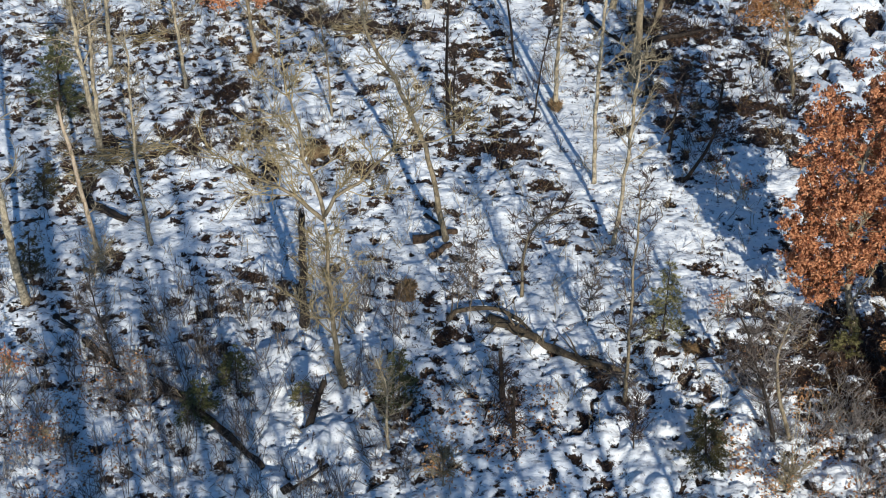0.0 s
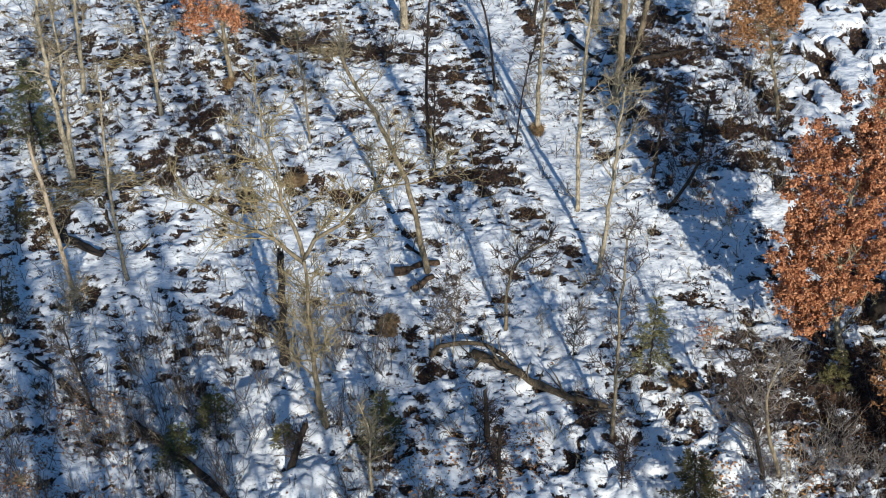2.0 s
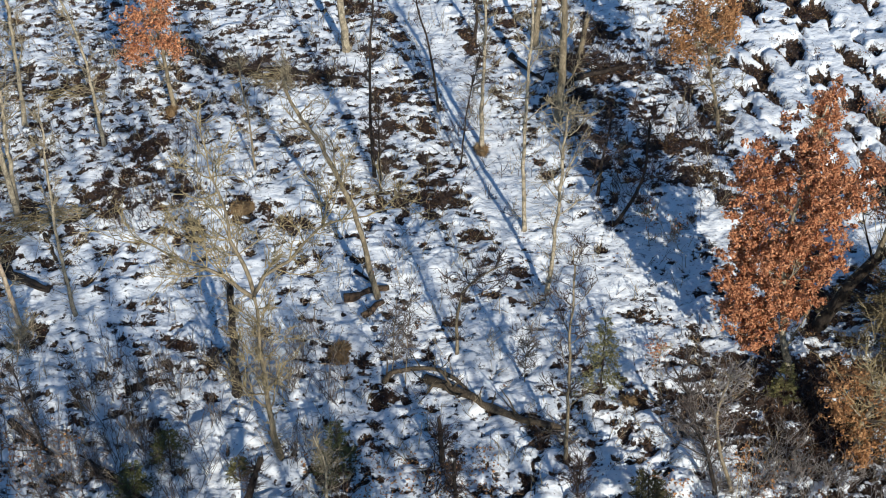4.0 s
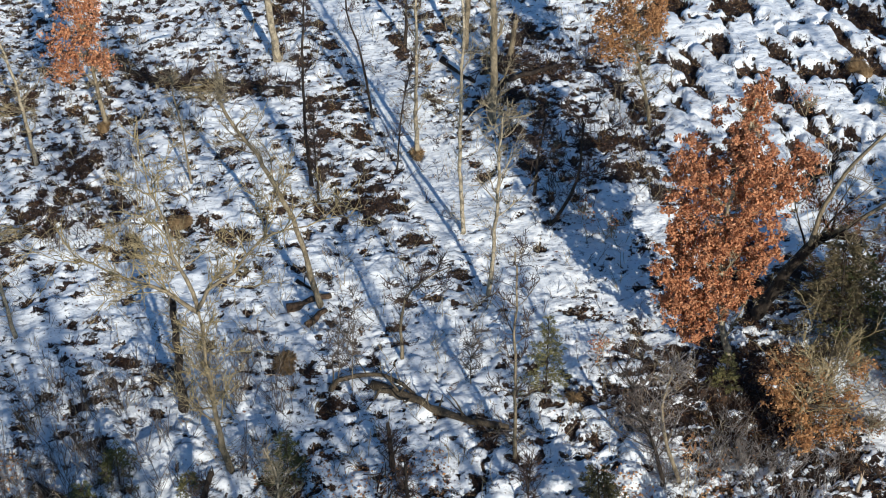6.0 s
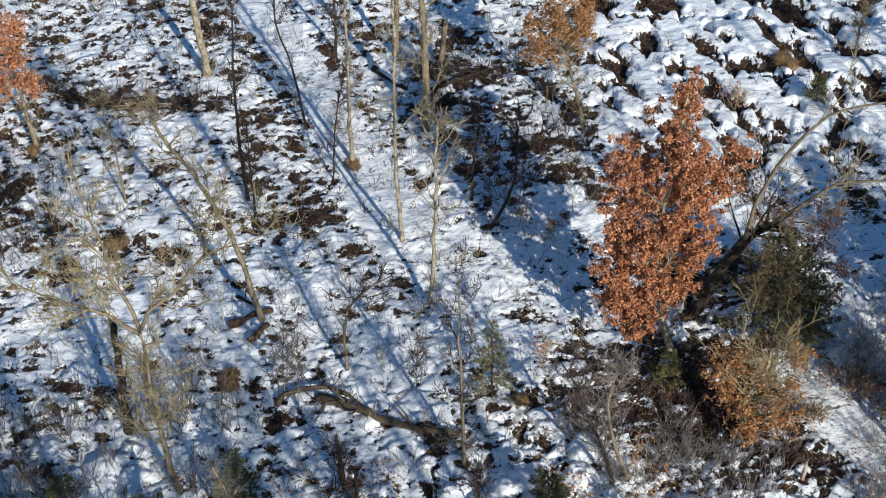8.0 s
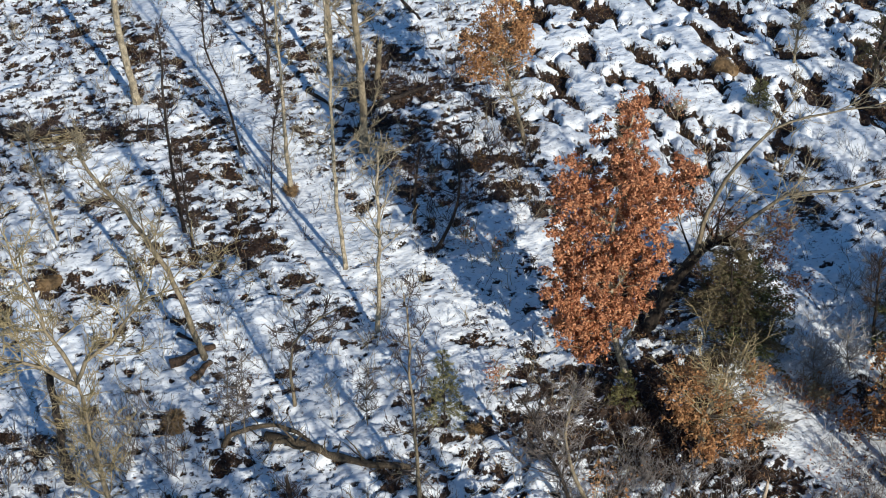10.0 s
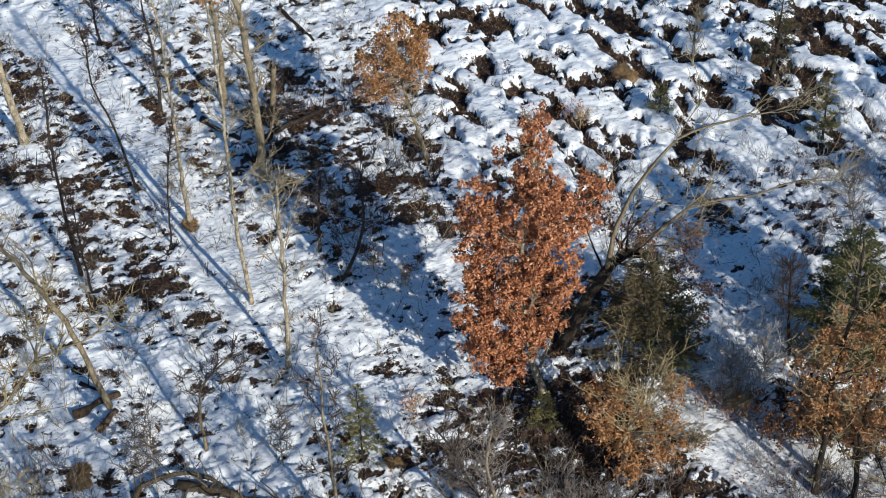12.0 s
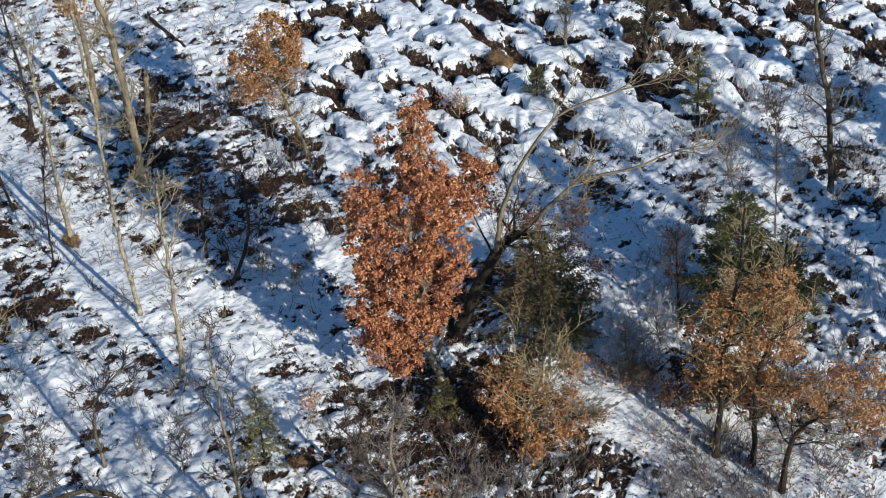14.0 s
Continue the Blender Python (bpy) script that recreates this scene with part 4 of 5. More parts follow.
# trees that keep their dead leaves
tree("oak_tree", "tall oak covered in rust-orange dead leaves", [(13.36, 32.40, 0.49), (12.98, 32.58, 1.85), (12.54, 32.65, 5.27), (12.56, 32.52, 7.92), (12.85, 32.65, 10.75)], 0.13, BIRCH, limbs=16, reach=1.2, low=0.15, taper=0.8, lobes=((12.97, 32.97, 10.32, 0.53), (12.64, 32.00, 9.57, 0.57), (12.44, 32.80, 9.37, 0.76), (11.70, 32.70, 8.57, 0.77), (13.17, 32.32, 8.75, 0.72), (12.54, 32.55, 7.82, 0.98), (11.34, 32.44, 7.30, 0.66), (13.45, 32.31, 7.26, 0.66), (11.91, 32.47, 6.41, 1.00), (13.50, 33.64, 5.94, 0.93), (11.58, 32.99, 5.29, 0.71), (12.71, 32.44, 4.57, 1.03), (13.67, 32.25, 5.25, 0.51), (11.81, 32.62, 3.87, 0.83), (13.06, 32.18, 3.48, 0.70), (11.54, 32.85, 3.02, 0.49), (12.54, 32.74, 2.62, 0.50), (12.01, 32.76, 2.33, 0.39), (14.50, 32.27, 8.72, 0.34), (14.10, 32.14, 8.10, 0.32), (11.20, 32.60, 8.25, 0.45), (11.05, 32.55, 4.60, 0.55), (11.10, 32.70, 6.20, 0.50), (12.25, 32.30, 5.45, 0.80), (11.95, 32.35, 2.20, 0.50), (11.45, 32.55, 2.60, 0.42), (11.35, 32.50, 3.75, 0.50), (13.25, 32.30, 6.25, 0.60)), leaf=OAK_LEAF, per=180, spread=0.30, dense=0.34, leaf_size=0.112, knots=6, tuft=0.062)
tree("young_oak", "young oak with sparse tan-orange leaves on a bent stem", [(13.66, 44.43, 1.39), (13.23, 44.58, 3.25), (12.92, 44.64, 4.53), (12.62, 44.51, 6.72)], 0.09, GREY_BARK, limbs=14, reach=1.4, low=0.35, lobes=((12.56, 44.51, 6.49, 0.73), (11.95, 45.00, 5.78, 0.70), (13.08, 44.12, 5.76, 0.70), (12.57, 44.94, 4.91, 0.70), (11.89, 45.19, 4.55, 0.50), (13.38, 44.42, 6.47, 0.49), (12.84, 44.75, 7.19, 0.44),), leaf=TAN_LEAF, per=60, dense=0.75, leaf_size=0.11, knots=5)
tree("young_oak", "young oak with orange leaves over brown litter", [(-7.40, 47.12, 1.60), (-7.58, 47.42, 3.70), (-7.62, 47.20, 5.94)], 0.11, GREY_BARK, limbs=12, reach=1.2, low=0.4, lobes=((-7.66, 47.38, 6.29, 0.79), (-8.51, 47.03, 5.44, 0.67), (-7.53, 46.69, 5.31, 0.71), (-8.23, 46.50, 4.56, 0.64), (-7.47, 47.05, 7.01, 0.58), (-7.08, 47.29, 4.30, 0.43),), leaf=OAK_LEAF, per=60, dense=0.7, leaf_size=0.11, knots=5)
tree("arching_tree", "dark arching trunk with long bare pale dead limbs", [(14.95, 34.29, 0.63), (15.36, 33.94, 2.22), (15.92, 33.77, 3.64), (16.64, 33.69, 4.25), (17.46, 33.19, 4.37)], 0.25, DARK_BARK, TWIG, taper=0.35, limbs=13, reach=2.2, low=0.7, subs=7, twigs=4, side_bark=GREY_BARK, side_radius=0.36, extra_lines=([(16.00, 33.75, 3.75), (16.20, 33.72, 5.60), (16.83, 33.32, 7.77), (17.62, 33.06, 8.96), (18.95, 32.61, 9.66), (20.41, 32.00, 10.14)], [(16.64, 33.69, 4.25), (17.40, 33.25, 5.35), (18.56, 32.96, 6.41), (19.80, 32.30, 6.78), (21.00, 31.73, 7.44)]), lobes=((17.81, 33.24, 3.10, 0.77), (16.97, 33.65, 4.81, 0.64), (16.16, 34.30, 5.53, 0.53), (18.53, 33.42, 3.83, 0.65), (18.46, 32.77, 1.57, 0.71), (17.51, 33.53, 1.59, 0.79), (16.77, 33.58, 3.12, 0.66), (18.54, 33.27, 4.78, 0.54), (19.05, 32.66, 2.58, 0.63),), leaf=BROWN_LEAF, per=42, dense=0.8, leaf_size=0.09)
tree("oak_tree", "low oak with sparse tan leaves and lichen-grey branches", [(14.63, 29.05, 0.23), (14.58, 29.05, 1.55), (14.94, 28.84, 2.81), (15.11, 29.13, 3.54)], 0.12, BIRCH, LICHEN_TWIG, limbs=24, reach=2.1, low=0.5, subs=7, twigs=4, lobes=((13.72, 29.13, 3.32, 0.57), (14.56, 29.13, 2.82, 0.57), (14.40, 29.30, 1.43, 0.65), (15.47, 29.14, 1.01, 0.69), (15.72, 28.65, 3.52, 0.43), (13.85, 29.50, 2.00, 0.50), (14.35, 28.70, 1.10, 0.50), (15.65, 28.60, 2.00, 0.50), (15.40, 28.00, 1.10, 0.50), (14.70, 28.20, 0.80, 0.45), (13.75, 29.95, 2.50, 0.35)), leaf=TAN_LEAF, per=44, dense=0.75, leaf_size=0.105, knots=3)
tree("oak_tree", "oak with dark trunk and rust-tan leaves beside the trail", [(19.76, 26.25, 0.02), (19.67, 26.30, 1.96), (19.59, 26.44, 4.82), (19.59, 26.37, 7.44), (19.63, 26.60, 9.45)], 0.12, DARK_BARK, LICHEN_TWIG, limbs=20, reach=1.7, low=0.35, subs=6, twigs=4, lobes=((19.39, 26.47, 6.17, 0.54), (19.94, 26.03, 7.00, 0.56), (19.28, 26.37, 4.60, 0.59), (19.92, 25.58, 5.03, 0.55), (19.21, 26.96, 2.96, 0.57), (20.06, 26.41, 2.93, 0.60), (20.77, 25.70, 5.68, 0.48), (19.19, 26.68, 5.73, 0.45), (20.60, 27.20, 5.60, 0.60), (19.30, 27.20, 4.70, 0.50), (20.20, 26.20, 4.00, 0.55), (19.50, 26.10, 3.50, 0.50)), leaf=TAN_LEAF, per=42, dense=0.62, leaf_size=0.105, knots=3)
tree("oak_tree", "slender oak with tan leaves standing by a darker one", [(20.63, 25.47, -0.04), (20.42, 25.74, 3.01), (20.44, 25.64, 4.65), (20.63, 25.27, 5.99), (20.53, 25.62, 7.28)], 0.10, DARK_BARK, LICHEN_TWIG, extra=1.2, limbs=16, reach=1.5, low=0.3, lobes=((20.49, 25.58, 6.64, 0.50), (20.85, 25.26, 5.09, 0.48), (20.34, 25.51, 3.96, 0.56), (20.29, 25.17, 7.69, 0.43), (20.93, 25.68, 3.00, 0.43), (21.30, 26.30, 5.30, 0.55), (21.20, 25.80, 4.50, 0.50), (20.70, 25.20, 3.30, 0.45)), leaf=TAN_LEAF, per=42, dense=0.62, leaf_size=0.105, knots=3)
tree("oak_tree", "spreading oak with a crooked trunk and tan leaves", [(20.79, 24.24, -0.13), (20.89, 24.40, 1.93), (21.36, 24.03, 2.77), (21.79, 23.76, 3.83)], 0.12, DARK_BARK, TWIG, limbs=16, reach=1.6, low=0.5, rise=0.4, lobes=((21.04, 24.16, 4.09, 0.54), (21.62, 23.69, 4.53, 0.60), (22.32, 23.40, 4.74, 0.57), (22.07, 23.02, 3.34, 0.55), (23.07, 23.58, 2.84, 0.55), (21.65, 24.03, 3.37, 0.42), (23.03, 23.08, 4.02, 0.54),), leaf=TAN_LEAF, per=36, leaf_size=0.1)

# small growth that keeps its leaves
RUSSET = "russet leafy shrubs"
log("broken_branch", "pale freshly broken branch on the snow", [(17.85, 31.80), (18.15, 31.45), (18.45, 31.20)], 0.045, PALE_WOOD, stubs=1)
log("broken_branch", "thin pale stick lying beside a grass mound", [(-2.15, 33.72), (-1.8, 33.66), (-1.45, 33.5)], 0.035, PALE_WOOD, stubs=1)
tree("russet_shrub", "low russet oak shrub spread over the snow bank", [(20.7, 28.0, 0), (20.75, 28.0, 1.3)], 0.04, GREY_BARK, limbs=12, reach=1.0, low=0.2, lobes=((20.6, 28.0, 0.75, 0.62), (21.6, 27.6, 0.75, 0.60), (19.7, 28.5, 0.60, 0.55), (21.1, 27.0, 1.25, 0.55), (20.1, 27.5, 1.20, 0.50), (22.4, 27.0, 0.80, 0.50)), leaf=RUSSET_LEAF, per=40, dense=1.3, leaf_size=0.1, group=RUSSET)
tree("russet_shrub", "rounded russet shrub beside the lower trail", [(18.9, 29.8, 0), (18.95, 29.8, 0.8)], 0.03, GREY_BARK, limbs=9, reach=0.7, low=0.2, lobes=((18.7, 29.9, 0.45, 0.48), (19.35, 29.5, 0.45, 0.42), (18.2, 30.3, 0.45, 0.36)), leaf=RUSSET_LEAF, per=30, dense=1.2, leaf_size=0.09, group=RUSSET)
tree("russet_shrub", "brown-leaved low shrub near a broken stump", [(17.0, 28.9, 0), (17.0, 28.9, 0.6)], 0.02, GREY_BARK, limbs=6, reach=0.6, low=0.2, lobes=((17.0, 28.9, 0.35, 0.36),), leaf=RUSSET_LEAF, per=20, leaf_size=0.09, group=RUSSET)
LEAFY = "leafy saplings"
tree("leafy_sapling", "tiny orange-leaved oak seedling in open snow", [(9.17, 32.86, 0.52), (9.16, 33.03, 1.16)], 0.015, GREY_BARK, limbs=3, reach=0.3, lobes=((9.15, 32.89, 1.02, 0.27),), leaf=OAK_LEAF, per=22, leaf_size=0.09, shootlets=5, group=LEAFY)
tree("leafy_sapling", "sparse tan-leaved sapling in shaded brush", [(-0.07, 26.12, 0.01), (-0.10, 26.33, 1.65)], 0.03, GREY_BARK, limbs=10, reach=0.8, lobes=((-0.13, 26.16, 1.90, 0.55), (0.18, 26.03, 0.90, 0.43), (-0.39, 26.06, 1.16, 0.33),), leaf=TAN_LEAF, per=8, leaf_size=0.09, group=LEAFY)
tree("leafy_sapling", "tan-leaved oak sapling below a bare shrub", [(9.96, 25.84, -0.01), (9.89, 25.76, 1.31)], 0.03, GREY_BARK, limbs=9, reach=0.8, lobes=((9.97, 25.88, 0.81, 0.55), (9.87, 25.78, 3.91, 0.28), (9.59, 25.77, 0.05, 0.40), (10.71, 25.45, 0.29, 0.39),), leaf=TAN_LEAF, per=14, leaf_size=0.09, group=LEAFY)
tree("leafy_sapling", "sparse orange-leaved seedling in shaded snow", [(-12.16, 27.62, 0.13), (-11.86, 27.76, 1.39)], 0.02, GREY_BARK, limbs=4, reach=0.4, lobes=((-11.70, 27.64, 1.33, 0.23), (-12.30, 27.58, 1.52, 0.17), (-12.12, 27.59, 0.76, 0.17),), leaf=OAK_LEAF, per=10, leaf_size=0.09, shootlets=8, group=LEAFY)
tree("leafy_sapling", "reddish leafy shrub on the snowy hill", [(18.08, 44.47, 1.40), (17.97, 44.43, 2.13)], 0.02, GREY_BARK, limbs=8, reach=0.6, lobes=((17.94, 44.54, 2.13, 0.44), (18.34, 44.32, 1.85, 0.31),), leaf=OAK_LEAF, per=12, leaf_size=0.09, shootlets=10, group=LEAFY)
tree("leafy_sapling", "pale reddish shrub among snow hummocks", [(19.97, 44.17, 1.37), (19.98, 44.27, 2.05)], 0.02, GREY_BARK, limbs=8, reach=0.6, lobes=((20.03, 44.19, 2.05, 0.48), (19.47, 44.25, 2.19, 0.31),), leaf=OAK_LEAF, per=10, leaf_size=0.09, shootlets=10, group=LEAFY)
tree("leafy_sapling", "small red-brown sapling beside the shaded hollow", [(9.92, 39.50, 1.02), (9.89, 39.47, 1.55)], 0.02, GREY_BARK, limbs=4, reach=0.4, lobes=((9.87, 39.53, 1.55, 0.24), (10.14, 39.40, 1.20, 0.16),), leaf=OAK_LEAF, per=9, leaf_size=0.08, shootlets=8, group=LEAFY)
tree("leafy_sapling", "small red-brown sapling in lit snow", [(10.74, 38.41, 0.94), (10.72, 38.49, 1.52)], 0.02, GREY_BARK, limbs=4, reach=0.4, lobes=((10.73, 38.43, 1.52, 0.25),), leaf=OAK_LEAF, per=10, leaf_size=0.08, shootlets=8, group=LEAFY)
tree("leafy_sapling", "orange-leaved low branch at the thicket's edge", [(-13.80, 30.54, 0.35), (-13.65, 30.48, 1.06)], 0.02, GREY_BARK, limbs=4, reach=0.5, lobes=((-13.56, 30.56, 1.05, 0.25), (-13.67, 30.49, 1.56, 0.21),), leaf=OAK_LEAF, per=16, leaf_size=0.09, shootlets=8, group=LEAFY)
tree("broken_stump", "small splintered stump of fresh pale wood", [(15.71, 26.72, 0.06), (15.69, 26.66, 0.79)], 0.07, PALE_WOOD, limbs=0, broken=True, taper=0.3, shootlets=0)

# evergreens
conifer("pine_tree", "dense olive-brown pine crowded among oaks", [(17.04, 32.23, 0.47), (16.53, 32.46, 5.09)], 0.09, 2.5, BROWN_NEEDLE, gap=0.25, length=0.14, width=0.03)
conifer("pine_tree", "dark green pine under an arching bare tree", [(17.82, 32.38, 0.48), (17.31, 32.71, 4.30)], 0.08, 2.0, GREEN_NEEDLE, gap=0.24, length=0.14, width=0.03)
conifer("pine_tree", "dark green pine behind tan-leaved oaks", [(23.27, 30.29, 0.33), (23.08, 30.52, 2.76), (22.75, 30.40, 6.10)], 0.08, 2.2, GREEN_NEEDLE, low=0.05, gap=0.17, length=0.18, width=0.03)
conifer("pine_tree", "dark green pine wedged between two oaks", [(24.50, 29.28, 0.25), (24.03, 29.45, 4.80)], 0.08, 1.8, GREEN_NEEDLE, low=0.25, gap=0.18, length=0.14, width=0.03)
conifer("pine_tree", "small dark green pine on shaded snow", [(28.71, 44.51, 1.40), (28.68, 44.49, 3.29), (28.77, 44.71, 4.84)], 0.14, 1.5, NEEDLE, low=0.25)
SMALL = "small evergreens in the snow"
conifer("young_pine", "bushy young pine with yellow-green needles", [(28.55, 40.33, 1.08), (28.40, 40.48, 3.72)], 0.06, 0.9, OLIVE_NEEDLE, group=SMALL)
conifer("young_pine", "narrow dark green young spruce among birches", [(-14.60, 43.40, 1.32), (-14.01, 43.35, 5.20)], 0.07, 1.45, GREEN_NEEDLE, group=SMALL)
conifer("young_pine", "small dark green fir in shade", [(-14.39, 38.99, 0.98), (-14.08, 39.08, 2.51)], 0.04, 0.7, NEEDLE, group=SMALL)
conifer("young_pine", "small dark fir beside a stout birch", [(-14.12, 35.19, 0.70), (-13.76, 35.16, 2.45)], 0.04, 0.7, NEEDLE, group=SMALL)
conifer("young_pine", "airy yellowish young pine in sunlit snow", [(7.03, 31.74, 0.44), (7.02, 31.92, 3.60)], 0.04, 0.85, YELLOW_NEEDLE, gap=0.26, group=SMALL)
conifer("young_pine", "olive-green young pine in shaded brush", [(-1.44, 29.26, 0.25), (-1.34, 29.40, 2.45)], 0.03, 0.8, GREEN_NEEDLE, gap=0.17, group=SMALL)
conifer("young_pine", "low olive-green pine beside dead wood", [(-6.55, 30.04, 0.31), (-6.44, 30.20, 1.86)], 0.03, 0.7, GREEN_NEEDLE, gap=0.17, group=SMALL)
conifer("young_pine", "olive-green pine leaning over a fallen log", [(-7.62, 28.65, 0.20), (-7.28, 28.64, 2.01)], 0.03, 0.8, GREEN_NEEDLE, gap=0.17, group=SMALL)
conifer("young_pine", "tiny olive-green pine seedling", [(-4.39, 29.40, 0.26), (-4.36, 29.27, 1.18)], 0.03, 0.4, OLIVE_NEEDLE, gap=0.16, group=SMALL)
conifer("young_pine", "bushy dark green spruce in bright snow", [(7.75, 26.81, 0.06), (7.45, 26.78, 2.55)], 0.04, 0.95, NEEDLE, low=0.03, gap=0.17, ragged=0.6, length=0.14, group=SMALL)
conifer("young_pine", "small bright green fir at the foot of an oak", [(12.84, 31.17, 0.39), (12.74, 31.06, 1.96)], 0.03, 0.5, OLIVE_NEEDLE, gap=0.16, group=SMALL)

# dead wood
tree("dead_stub", "dark broken standing trunk with ragged top", [(-4.58, 32.70, 0.51), (-4.50, 32.73, 2.43), (-4.33, 32.85, 4.90)], 0.16, DARK_BARK, TWIG, limbs=7, reach=1.0, low=0.15, broken=True, taper=0.3)
tree("dead_stub", "short dark rotten stub in brush", [(1.78, 29.62, 0.28), (1.70, 29.56, 2.08)], 0.10, DARK_BARK, DARK_TWIG, limbs=3, reach=0.5, broken=True, taper=0.3)
tree("dead_stub", "thin dark broken stub", [(2.09, 28.12, 0.16), (2.04, 28.03, 2.03)], 0.07, DARK_BARK, DARK_TWIG, limbs=3, reach=0.4, broken=True, taper=0.3)
tree("dead_stub", "slanting dark broken stump", [(-4.15, 28.47, 0.19), (-3.59, 28.59, 2.00)], 0.12, DARK_BARK, DARK_TWIG, limbs=2, reach=0.4, broken=True, taper=0.2)
tree("dead_stub", "short grey broken stub in shade", [(8.98, 49.33, 1.76), (9.14, 49.16, 3.50)], 0.14, GREY_BARK, DARK_TWIG, limbs=2, reach=0.4, broken=True, taper=0.2)
log("fallen_log", "long weathered fallen trunk lying across the snow", [(1.50, 32.86), (2.37, 32.23), (3.23, 31.62), (4.24, 31.01), (5.61, 30.54)], 0.165, MOSSY, stubs=13)
log("fallen_log", "arched fallen limb propped on a longer log", [(0.13, 32.69), (0.41, 33.03), (1.33, 33.10), (2.23, 32.82), (3.06, 31.74)], 0.09, MOSSY, lift=0.14, stubs=5)
log("fallen_log", "thick dark rotting log in shade", [(-13.04, 39.03), (-11.13, 37.66)], 0.20, DARK_BARK)
log("fallen_log", "dark log lying beneath birches", [(-12.27, 41.90), (-11.10, 39.24)], 0.14, DARK_BARK)
log("fallen_log", "short dark log half in snow", [(-12.82, 33.11), (-12.00, 32.50)], 0.11, DARK_BARK, stubs=1)
log("fallen_log", "dark slanting log in brush", [(-11.66, 32.03), (-10.15, 30.64)], 0.12, DARK_BARK)
log("fallen_log", "dark rotten log under olive pines", [(-9.03, 30.15), (-7.30, 28.60), (-5.45, 26.95)], 0.16, DARK_BARK, stubs=6)
log("fallen_log", "brown split log at the foot of a leaning birch", [(-1.05, 36.55), (0.5, 36.95)], 0.18, ROT, stubs=1)
log("fallen_log", "dark stump end beside a split log", [(-0.44, 35.64), (0.28, 36.24)], 0.15, ROT, stubs=1)
log("fallen_log", "short dark branch piece on snow", [(-0.63, 37.75), (-0.07, 37.31)], 0.08, DARK_BARK, stubs=1)
log("fallen_log", "long dark windthrown trunk in a brush row", [(-7.07, 50.66), (-5.41, 49.71), (-3.11, 49.18), (-0.16, 48.45)], 0.15, DARK_BARK, stubs=9)
log("fallen_log", "snow-topped log in shade", [(6.14, 49.49), (7.23, 47.74)], 0.15, DARK_BARK, snow=True)
log("fallen_log", "thin dark log far up the slope", [(10.92, 55.59), (11.67, 52.76)], 0.10, DARK_BARK)
log("fallen_log", "dark log in a heap of dead branches", [(8.44, 47.60), (10.75, 48.52)], 0.13, DARK_BARK, stubs=7)
log("fallen_log", "dark log end with snow around it", [(-4.80, 25.99), (-3.52, 27.08)], 0.12, DARK_BARK, stubs=1, snow=True)


